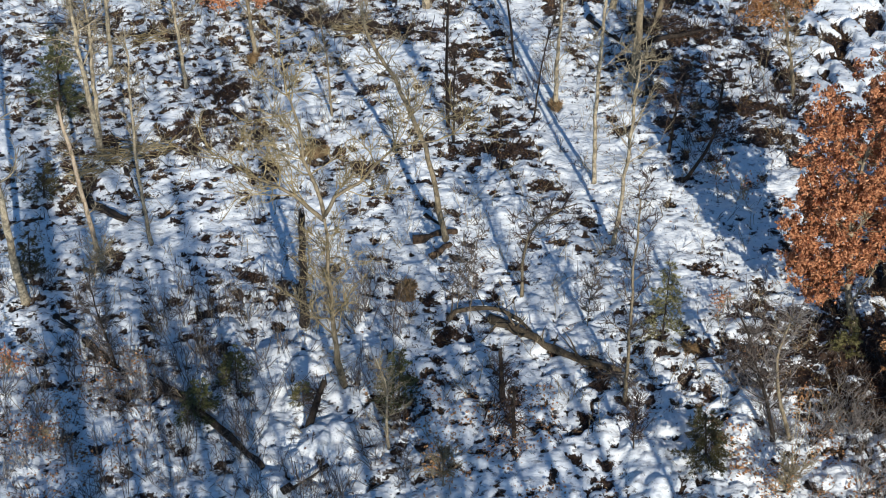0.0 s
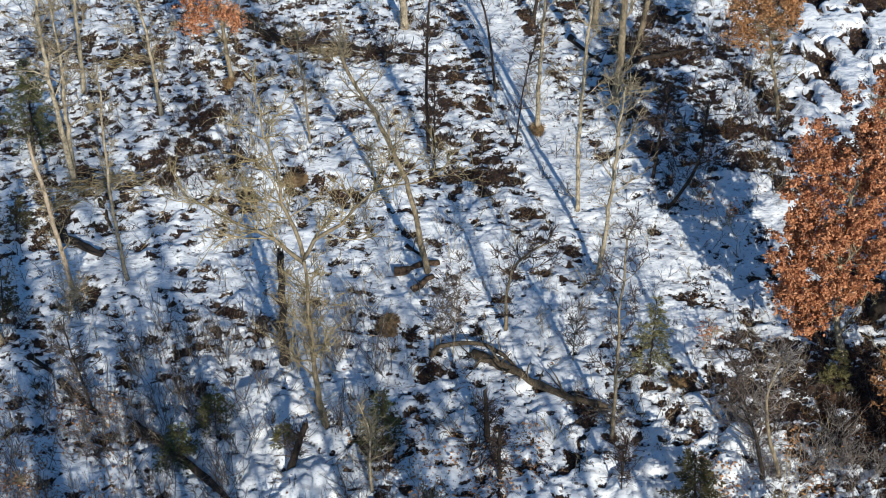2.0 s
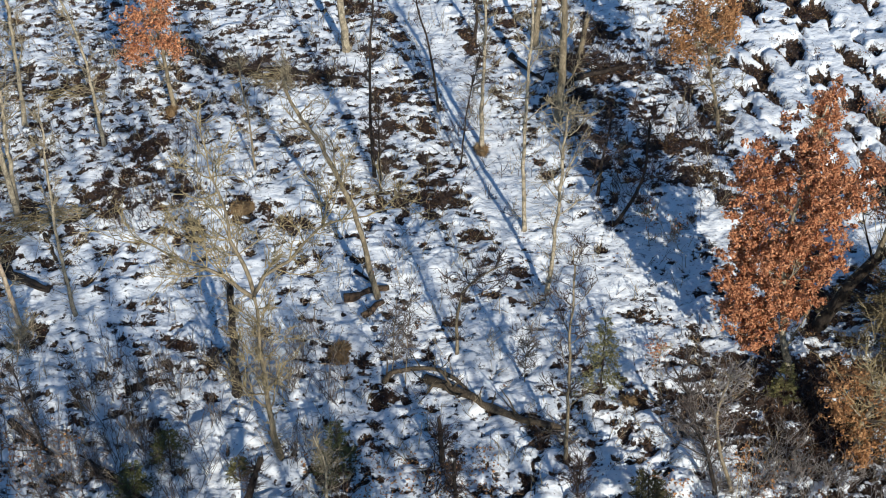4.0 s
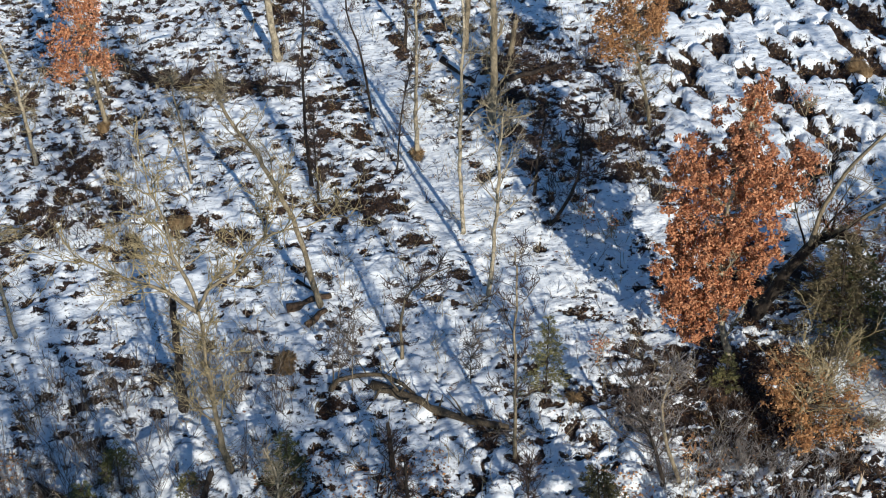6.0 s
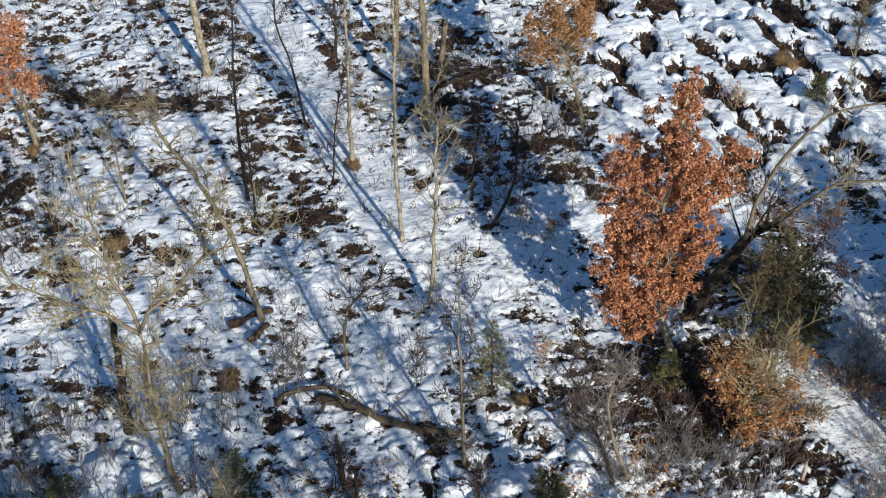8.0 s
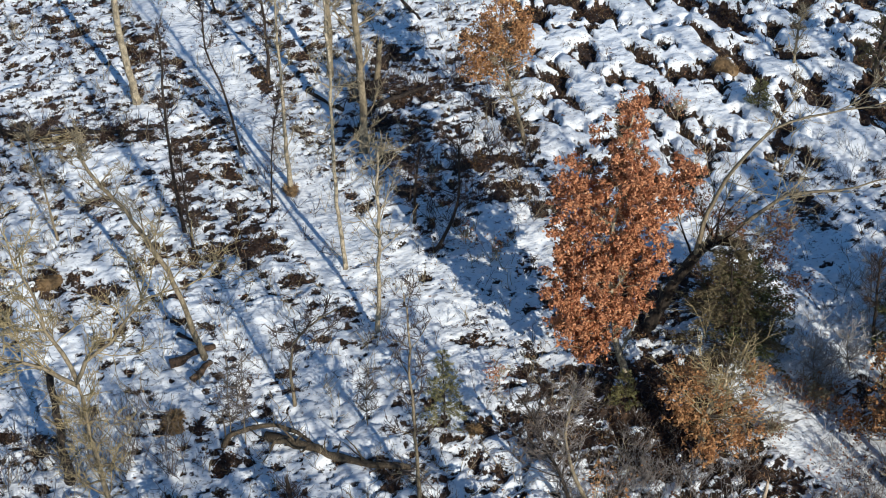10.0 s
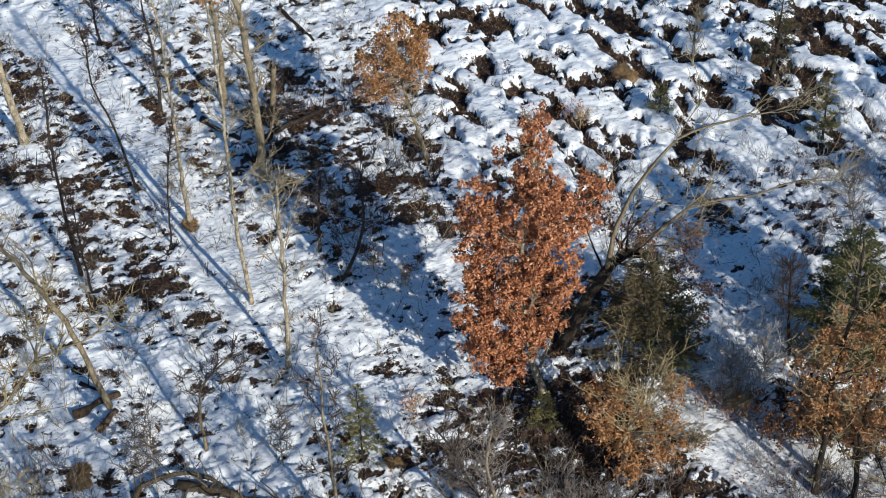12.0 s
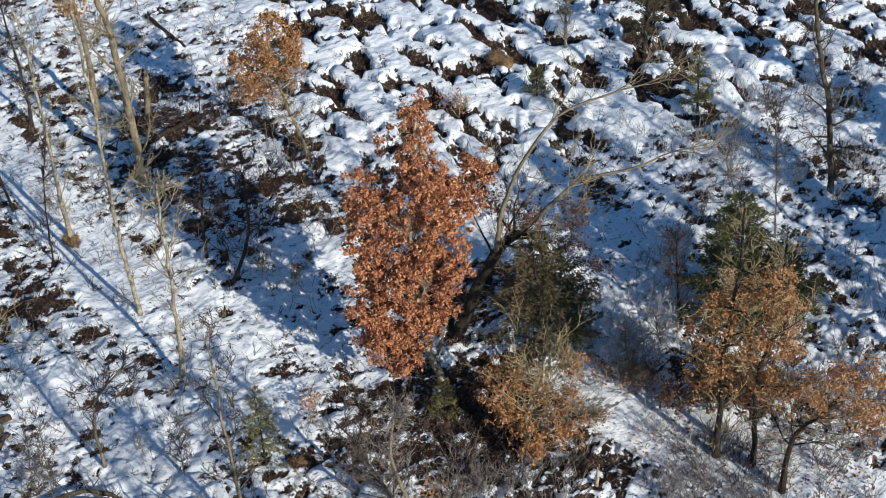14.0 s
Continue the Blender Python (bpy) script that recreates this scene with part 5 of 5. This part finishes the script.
# ---- woods behind the camera that shade the foot of the slope ----
def shade_trees():
    random.seed(21)
    kinds = [
        tree("forest_tree", "bare grey forest tree casting long shadows", [(-16, 12, 0), (-16.1, 12, 5), (-15.9, 12.1, 10.5)], 0.16, GREY_BARK, limbs=30, reach=2.0, low=0.2, extra=0.5, subs=7, twigs=4, joined=True, shootlets=0),
        tree("forest_tree", "bare grey forest tree casting long shadows", [(-9.5, 9, 0), (-9.3, 9, 6), (-9.4, 9.1, 11.5)], 0.18, GREY_BARK, limbs=34, reach=2.3, low=0.25, extra=0.5, subs=7, twigs=4, joined=True, shootlets=0),
    ]
    kinds.append(tree("forest_tree", "tall straight forest trunk with few bare limbs", [(7.5, -3, 0), (7.6, -3, 9), (7.4, -2.9, 19)], 0.17, GREY_BARK, limbs=14, reach=1.8, low=0.45, extra=0.5, subs=5, twigs=3, joined=True, shootlets=0))
    spots = [(-9 + i * 2.2 + random.uniform(-0.8, 0.8), random.uniform(4, 13), random.uniform(0.85, 1.05)) for i in range(10)]
    spots += [(-8 + i * 3.0 + random.uniform(-0.8, 0.8), random.uniform(-5, 4.0), random.uniform(1.6, 1.9)) for i in (0, 1, 2, 3, 6)]
    spots += [(31.5 + i * 1.6 + random.uniform(-0.5, 0.5), 19 + i * 1.2 + random.uniform(-5, 0), random.uniform(0.9, 1.1)) for i in (0, 1, 2, 4, 7)]
    spots += [(-8 + i * 2.6 + random.uniform(-0.8, 0.8), random.uniform(3.5, 8), random.uniform(1.3, 1.5)) for i in (0, 1, 3)]
    poles = [(-7 + i * 1.15 + random.uniform(-0.4, 0.4), random.uniform(-6, 7), random.uniform(0.8, 1.1)) for i in (0, 1, 3, 4, 6, 8, 9, 11, 12, 14, 15, 17, 19, 20)]
    poles += [(-5 + i * 1.4 + random.uniform(-0.5, 0.5), random.uniform(-7, 2.5), random.uniform(1.25, 1.4)) for i in (0, 1, 2, 3, 5, 9, 10, 12)]
    spots += [(3.0 + i * 2.3 + random.uniform(-0.7, 0.7), random.uniform(3.5, 7), random.uniform(1.0, 1.2)) for i in range(4)]
    poles += [(31.0 + i * 1.9 + random.uniform(-0.6, 0.6), 13 + i * 0.9 + random.uniform(-2.5, 2.5), random.uniform(0.85, 1.1)) for i in (0, 2, 3, 5)]
    for x, y, k in poles:
        c = copy_thing(kinds[2], pose(x, y, gz(x, y), random.uniform(-3, 3), random.uniform(-4, 4), random.uniform(0, 360)))
        c.scale = (k, k, k)
        c["group"] = "shading woods"
    for i, (x, y, k) in enumerate(spots):
        c = copy_thing(kinds[i % 2], pose(x, y, gz(x, y), 0, 0, random.uniform(0, 360)))
        c.scale = (k, k, k)
        c["group"] = "shading woods"
    # pines out of view on the right, added only to cast shade
    for x, y, h, w in ((31.0, 21.0, 7, 2.0), (33, 25.5, 8, 2.0), (37.5, 29.0, 9, 2.2)):
        conifer("forest_pine", "dense dark green forest pine on shaded snow", [(x, y, 0), (x, y, gz(x, y) + h)], 0.14, w, NEEDLE, gap=0.45, low=0.15, length=0.32, width=0.11)
    for x, y, h, w, low in ((29.2, 15.0, 15.5, 3.2, 0.68),):
        conifer("forest_pine", "tall forest pine with a high dark crown", [(x, y, 0), (x, y, gz(x, y) + h)], 0.2, w, NEEDLE, gap=0.4, low=low, length=0.32, width=0.11)


shade_trees()


# ---- low growth ----
def brush(name, label, spots, per, height, material, lean=0.35, fork=3, thick=0.0085):
    """Thin upright stems of shrubs and saplings."""
    s = Shape()
    p = np.repeat(np.array(spots), per, axis=0) + np.random.normal(0, 0.13, (len(spots) * per, 2))
    m = len(p)
    root = np.stack([p[:, 0], p[:, 1], ground_z(p[:, 0], p[:, 1]) - 0.05], 1)
    way = np.random.normal(0, lean, (m, 3)) * (1, 1, 0) + (0, 0, 1)
    h = height * np.random.uniform(0.45, 1.15, m)
    st = shoots(root, way, h, 0.15, 0.09, 4)
    s.tubes(st, np.linspace(thick * 1.5, thick * 0.6, 5))
    k, i = np.repeat(np.arange(m), fork), np.random.randint(1, 4, m * fork)
    w = st[k, i + 1] - st[k, i]
    w = w / np.linalg.norm(w, axis=1)[:, None] + np.random.normal(0, 0.55, w.shape)
    s.tubes(shoots(st[k, i], w, h[k] * np.random.uniform(0.25, 0.5, len(k)), 0.2, 0.12, 2), np.linspace(thick * 0.8, thick * 0.5, 3))
    ob = new(name, s.mesh(name))
    ob.data.materials.append(material)
    return tagged(ob, label, "shrubs", kind="stuff")


def clumps(size, seed, cut=0.0):
    """A test for scattered(): growth in clumps of that size, with bare gaps."""
    return lambda x, y: float(soft(cut, cut + 0.08, fractal(np.array([x]), np.array([y]), size, seed, 2))[0])


random.seed(33)


def scattered(n, x0, x1, y0, y1, test=None):
    out = []
    while len(out) < n:
        x, y = random.uniform(x0, x1), random.uniform(y0, y1)
        if test is None or random.random() < test(x, y):
            out.append((x, y))
    return out


brush("thicket", "thicket of thin dark bare stems in shaded snow", scattered(230, -15, -1, 25, 35, clumps(2.2, 217, -0.06)), 4, 1.3, GREY_TWIG, fork=5)
brush("thicket", "frosted grey brush in front of the oaks", scattered(55, 10.5, 17.5, 24.5, 28.5, clumps(1.6, 201)), 5, 0.85, FROST_TWIG, 0.6)
brush("thicket", "frost-grey twiggy brush at the oak wood's edge", scattered(70, 9.2, 13.2, 27.5, 31.0, clumps(1.4, 205)), 5, 0.8, FROST_TWIG, 0.7)
brush("thicket", "pale frosted brush between the oaks and pines", scattered(50, 17.2, 22.6, 29.5, 33.2, clumps(1.5, 209)), 4, 0.9, HOAR_TWIG, 0.6, 3)
# real brush, thickened here to stand in for shade as well
brush("thicket", "dark twiggy brush that also darkens a shaded slope", scattered(60, -10.2, -6.2, 40.5, 45.5), 4, 0.7, DARK_TWIG, 0.6)
brush("thicket", "frosted pinkish brush low on the shaded slope", scattered(80, -14.5, -6.5, 25.0, 31.5, clumps(1.5, 213)), 5, 0.8, FROST_TWIG, 0.6, 4)
brush("thicket", "dark tangle of branches round a windthrown trunk", [(-6.6 + i * 0.085 + random.gauss(0, 0.25), 50.2 - i * 0.023 + random.gauss(0, 0.4)) for i in range(78)], 4, 0.7, DARK_TWIG, 2.6, 3, 0.011)
brush("thicket", "grey leafless brush beyond the trail", scattered(130, 20, 27, 22.5, 28), 5, 0.9, GREY_TWIG, 0.5)
brush("thicket", "bare grey brush under the oaks", scattered(80, 11.8, 16.5, 27.5, 32.5), 4, 0.7, GREY_TWIG, 0.5)
brush("thicket", "thin grey twigs along the slope", scattered(620, -18, 14, 28, 58), 3, 0.9, TWIG, 0.5)
brush("thicket", "dark thin twigs over the snowy slope", scattered(560, -18, 30, 28, 58), 3, 0.7, DARK_TWIG, 0.6)
brush("thicket", "frosted grey shrubs beyond the oaks", scattered(300, 18, 36, 26, 42, clumps(2.0, 221, -0.05)), 4, 1.0, HOAR_TWIG, 0.5)
brush("thicket", "dark brush in the shaded hollow", scattered(110, 7.5, 14, 40, 50, clumps(1.8, 225)), 5, 0.8, DARK_TWIG, 0.6)


def branch_pile(label, x, y, along, across, n, material, turn=0.0):
    """A heap of fallen dead branches, lying mostly one way."""
    z = gz(x, y)
    t = thing("branch_pile", x, y, z, label, "brush pile", "heaps of fallen branches")
    u, v = np.random.normal(0, 0.4, n) * along, np.random.normal(0, 0.4, n) * across
    c, s = math.cos(turn), math.sin(turn)
    px, py = u * c - v * s, u * s + v * c
    root = np.stack([px, py, ground_z(x + px, y + py) - z + np.abs(np.random.normal(0.08, 0.1, n))], 1)
    a = turn + np.random.normal(0, 0.5, n) + math.pi * np.random.randint(0, 2, n)
    way = np.stack([np.cos(a), np.sin(a), np.random.normal(0.12, 0.16, n)], 1)
    ln = along * np.random.uniform(0.35, 0.9, n)
    st = shoots(root, way, ln, -0.25, 0.12, 5)
    heap = Shape()
    heap.tubes(st, np.linspace(0.022, 0.007, 6), 4)
    part("dead_wood", heap.mesh("dead_wood"), material, t)["kind"] = "stuff"
    k, i = np.repeat(np.arange(n), 4), np.random.randint(1, 5, n * 4)
    w = st[k, i + 1] - st[k, i]
    w = w / np.linalg.norm(w, axis=1)[:, None] + np.random.normal(0, 0.5, w.shape)
    fine = Shape()
    fine.tubes(shoots(st[k, i], w, ln[k] * np.random.uniform(0.2, 0.45, len(k)), -0.1, 0.15, 3), np.linspace(0.010, 0.005, 4))
    part("twig_fringe", fine.mesh("twig_fringe"), material, t)["kind"] = "stuff"
    return t


brush("thicket", "dark brush round the foot of an oak", scattered(45, 18.4, 20.8, 24.9, 27.0), 5, 0.55, DARK_TWIG, 0.6)
brush("thicket", "frosted brush below the lower trail", scattered(80, 15.8, 20.6, 22.8, 26.2, clumps(1.3, 229)), 5, 0.8, FROST_TWIG, 0.6, 4)
branch_pile("heap of straw-coloured dead branches beneath the birches", -11.6, 41.3, 1.5, 0.6, 60, LICHEN_TWIG, 0.1)
branch_pile("tangle of pale dead boughs on brown litter", -12.8, 40.4, 1.2, 0.5, 40, LICHEN_TWIG, 0.4)
branch_pile("low heap of pale dead branches up the slope", -11.6, 48.3, 1.3, 0.5, 34, LICHEN_TWIG, 0.05)
branch_pile("yellowish dead boughs over a windthrown trunk", -3.8, 48.9, 1.2, 0.45, 36, LICHEN_TWIG, -0.15)
branch_pile("dark heap of dead branches in shaded snow", -14.8, 49.2, 1.5, 0.7, 50, DARK_TWIG, 0.2)
branch_pile("dark heap of dead branches below forest trunks", 8.6, 48.8, 1.4, 0.6, 50, DARK_TWIG, 0.1)
branch_pile("loose dead twigs trailing off a fallen log", 5.6, 30.4, 1.4, 0.35, 22, GREY_TWIG, -0.6)
branch_pile("dark rotten branches round a broken stub", 1.7, 28.9, 0.9, 0.6, 35, DARK_TWIG, 1.3)


def low_growth():
    """Dead grass, heath and fallen leaves where the snow lets them through."""
    rng = np.random.default_rng(4)
    xy = rng.uniform((-19, 23), (40, 60), (90000, 2))
    c = cover_of(xy[:, 0], xy[:, 1])
    xy = xy[rng.uniform(0, 1, len(c)) < soft(0.38, 0.75, c) * 0.9 + 0.02]
    z = ground_z(xy[:, 0], xy[:, 1])
    root = np.stack([xy[:, 0], xy[:, 1], z - 0.02], 1)
    pick = rng.uniform(0, 1, len(root))
    for name, label, share, mat, n, ln, wd, sp in (
        ("dead_grass", "tufts of straw-coloured dead grass in snow", pick < 0.22, STRAW, 7, 0.2, 0.022, 0.8),
        ("heath", "dark brown dead heath and bracken in snow", pick > 0.3, HEATH, 8, 0.17, 0.03, 0.9),
    ):
        r = np.repeat(root[share], n, axis=0)
        r[:, :2] += np.random.normal(0, 0.07, (len(r), 2))
        w = np.random.normal(0, sp, r.shape) * (1, 1, 0) + (0, 0, 0.8)
        s = Shape()
        s.blades(r, w, ln, wd)
        ob = new(name, s.mesh(name, False))
        ob.data.materials.append(mat)
        tagged(ob, label, "undergrowth", kind="stuff")
    lv = root[(pick > 0.1) & (pick < 0.4)]
    lv = np.repeat(lv, 2, axis=0) + np.random.normal(0, 0.15, (len(lv) * 2, 3)) * (1, 1, 0)
    lv[:, 2] = ground_z(lv[:, 0], lv[:, 1]) + 0.025
    s = Shape()
    s.leaves(lv, 0.1, 0.8)
    ob = new("fallen_leaves", s.mesh("fallen_leaves", False))
    ob.data.materials.append(BROWN_LEAF)
    tagged(ob, "brown fallen oak leaves strewn on snow", "fallen leaves", kind="stuff")


low_growth()


def strewn(label, x0, x1, y0, y1, n, seed, material, size=0.1):
    """Dead leaves caught in low brush and on the snow, in drifts."""
    at = np.array(scattered(n, x0, x1, y0, y1, clumps(1.3, seed)))
    z = ground_z(at[:, 0], at[:, 1]) + np.abs(np.random.normal(0.02, 0.25, n)) * (np.random.random(n) < 0.5) + 0.02
    s = Shape()
    s.leaves(np.stack([at[:, 0], at[:, 1], z], 1), size, 0.3)
    ob = new("fallen_leaves", s.mesh("fallen_leaves", False))
    ob.data.materials.append(material)
    tagged(ob, label, "fallen leaves", kind="stuff")


strewn("tan and rust leaves caught in shaded brush", -15.0, -9.0, 25.0, 31.5, 1300, 301, TAN_LEAF)
strewn("tan oak leaves over brush and broken snow", 8.0, 13.0, 24.0, 28.5, 1100, 305, TAN_LEAF)
strewn("pale tan leaves in low brush", -2.5, 3.5, 25.0, 30.0, 900, 309, TAN_LEAF)
strewn("russet leaves on shaded ground beside the trail", 17.0, 25.0, 22.5, 28.0, 1100, 313, RUSSET_LEAF)


def tussock(name, label, x, y, radius, height, material, blades=900):
    """A rounded mound of dead grass."""
    z = gz(x, y)
    t = thing(name, x, y, z, label, "tussock")
    m = Shape()
    a = np.linspace(0, 2 * math.pi, 18, endpoint=False)
    edge = 1 + 0.28 * np.sin(a * 2 + x) + 0.16 * np.sin(a * 3 + 2 * y) + np.random.uniform(-0.12, 0.12, 18)
    v, f = [], []
    for k, h in ((1.0, -0.15), (0.95, 0.2), (0.75, 0.62), (0.42, 0.9), (0.03, 1.0)):
        for b, e in zip(a, edge):
            v.append((radius * k * e * math.cos(b), radius * k * e * math.sin(b), height * h * random.uniform(0.75, 1.1)))
    for q in range(4):
        f += [(q * 18 + j, q * 18 + (j + 1) % 18, q * 18 + 18 + (j + 1) % 18, q * 18 + 18 + j) for j in range(18)]
    m.add(v, f)
    part("mound", m.mesh("mound"), material, t)
    d = np.random.normal(size=(blades, 3))
    d[:, 2] = np.abs(d[:, 2])
    d /= np.linalg.norm(d, axis=1)[:, None]
    e = np.interp(np.arctan2(d[:, 1], d[:, 0]) % 6.283, np.append(a, 6.283), np.append(edge, edge[0]))[:, None]
    s = Shape()
    s.blades(d * e * (radius * 0.85, radius * 0.85, height * 0.9), d * (1, 1, 0.5) + np.random.normal(0, 0.5, d.shape) - (0, 0, 0.35), 0.16, 0.024)
    tagged(part("grass_fringe", s.mesh("grass_fringe", False), material, t), kind="stuff")
    return t


tussock("grass_mound", "round mound of golden-brown dead grass in snow", -1.26, 34.07, 0.42, 0.2, STRAW)
tussock("grass_mound", "round brown grass tussock below a slim tree", 7.83, 31.32, 0.22, 0.18, STRAW, 400)
conifer("young_pine", "stubby olive-green young pine on the snowy hill", [(23.09, 43.56, 1.0), (23.05, 43.6, gz(23.09, 43.56) + 1.25)], 0.04, 0.6, OLIVE_NEEDLE, low=0.03, gap=0.13, ragged=0.6, group=SMALL)
tussock("grass_mound", "brown dead-grass mound on the snowy hill", 22.92, 46.44, 0.5, 0.3, STRAW)
tussock("grass_mound", "brown tussock between the bare trees", -4.63, 41.21, 0.36, 0.24, STRAW, 600)
tussock("grass_mound", "dark brown tussock at a young oak's foot", -7.50, 46.95, 0.24, 0.2, STRAW, 400)
tussock("grass_mound", "orange-brown leaf mound round an aspen's foot", 4.40, 44.05, 0.3, 0.12, STRAW, 400)
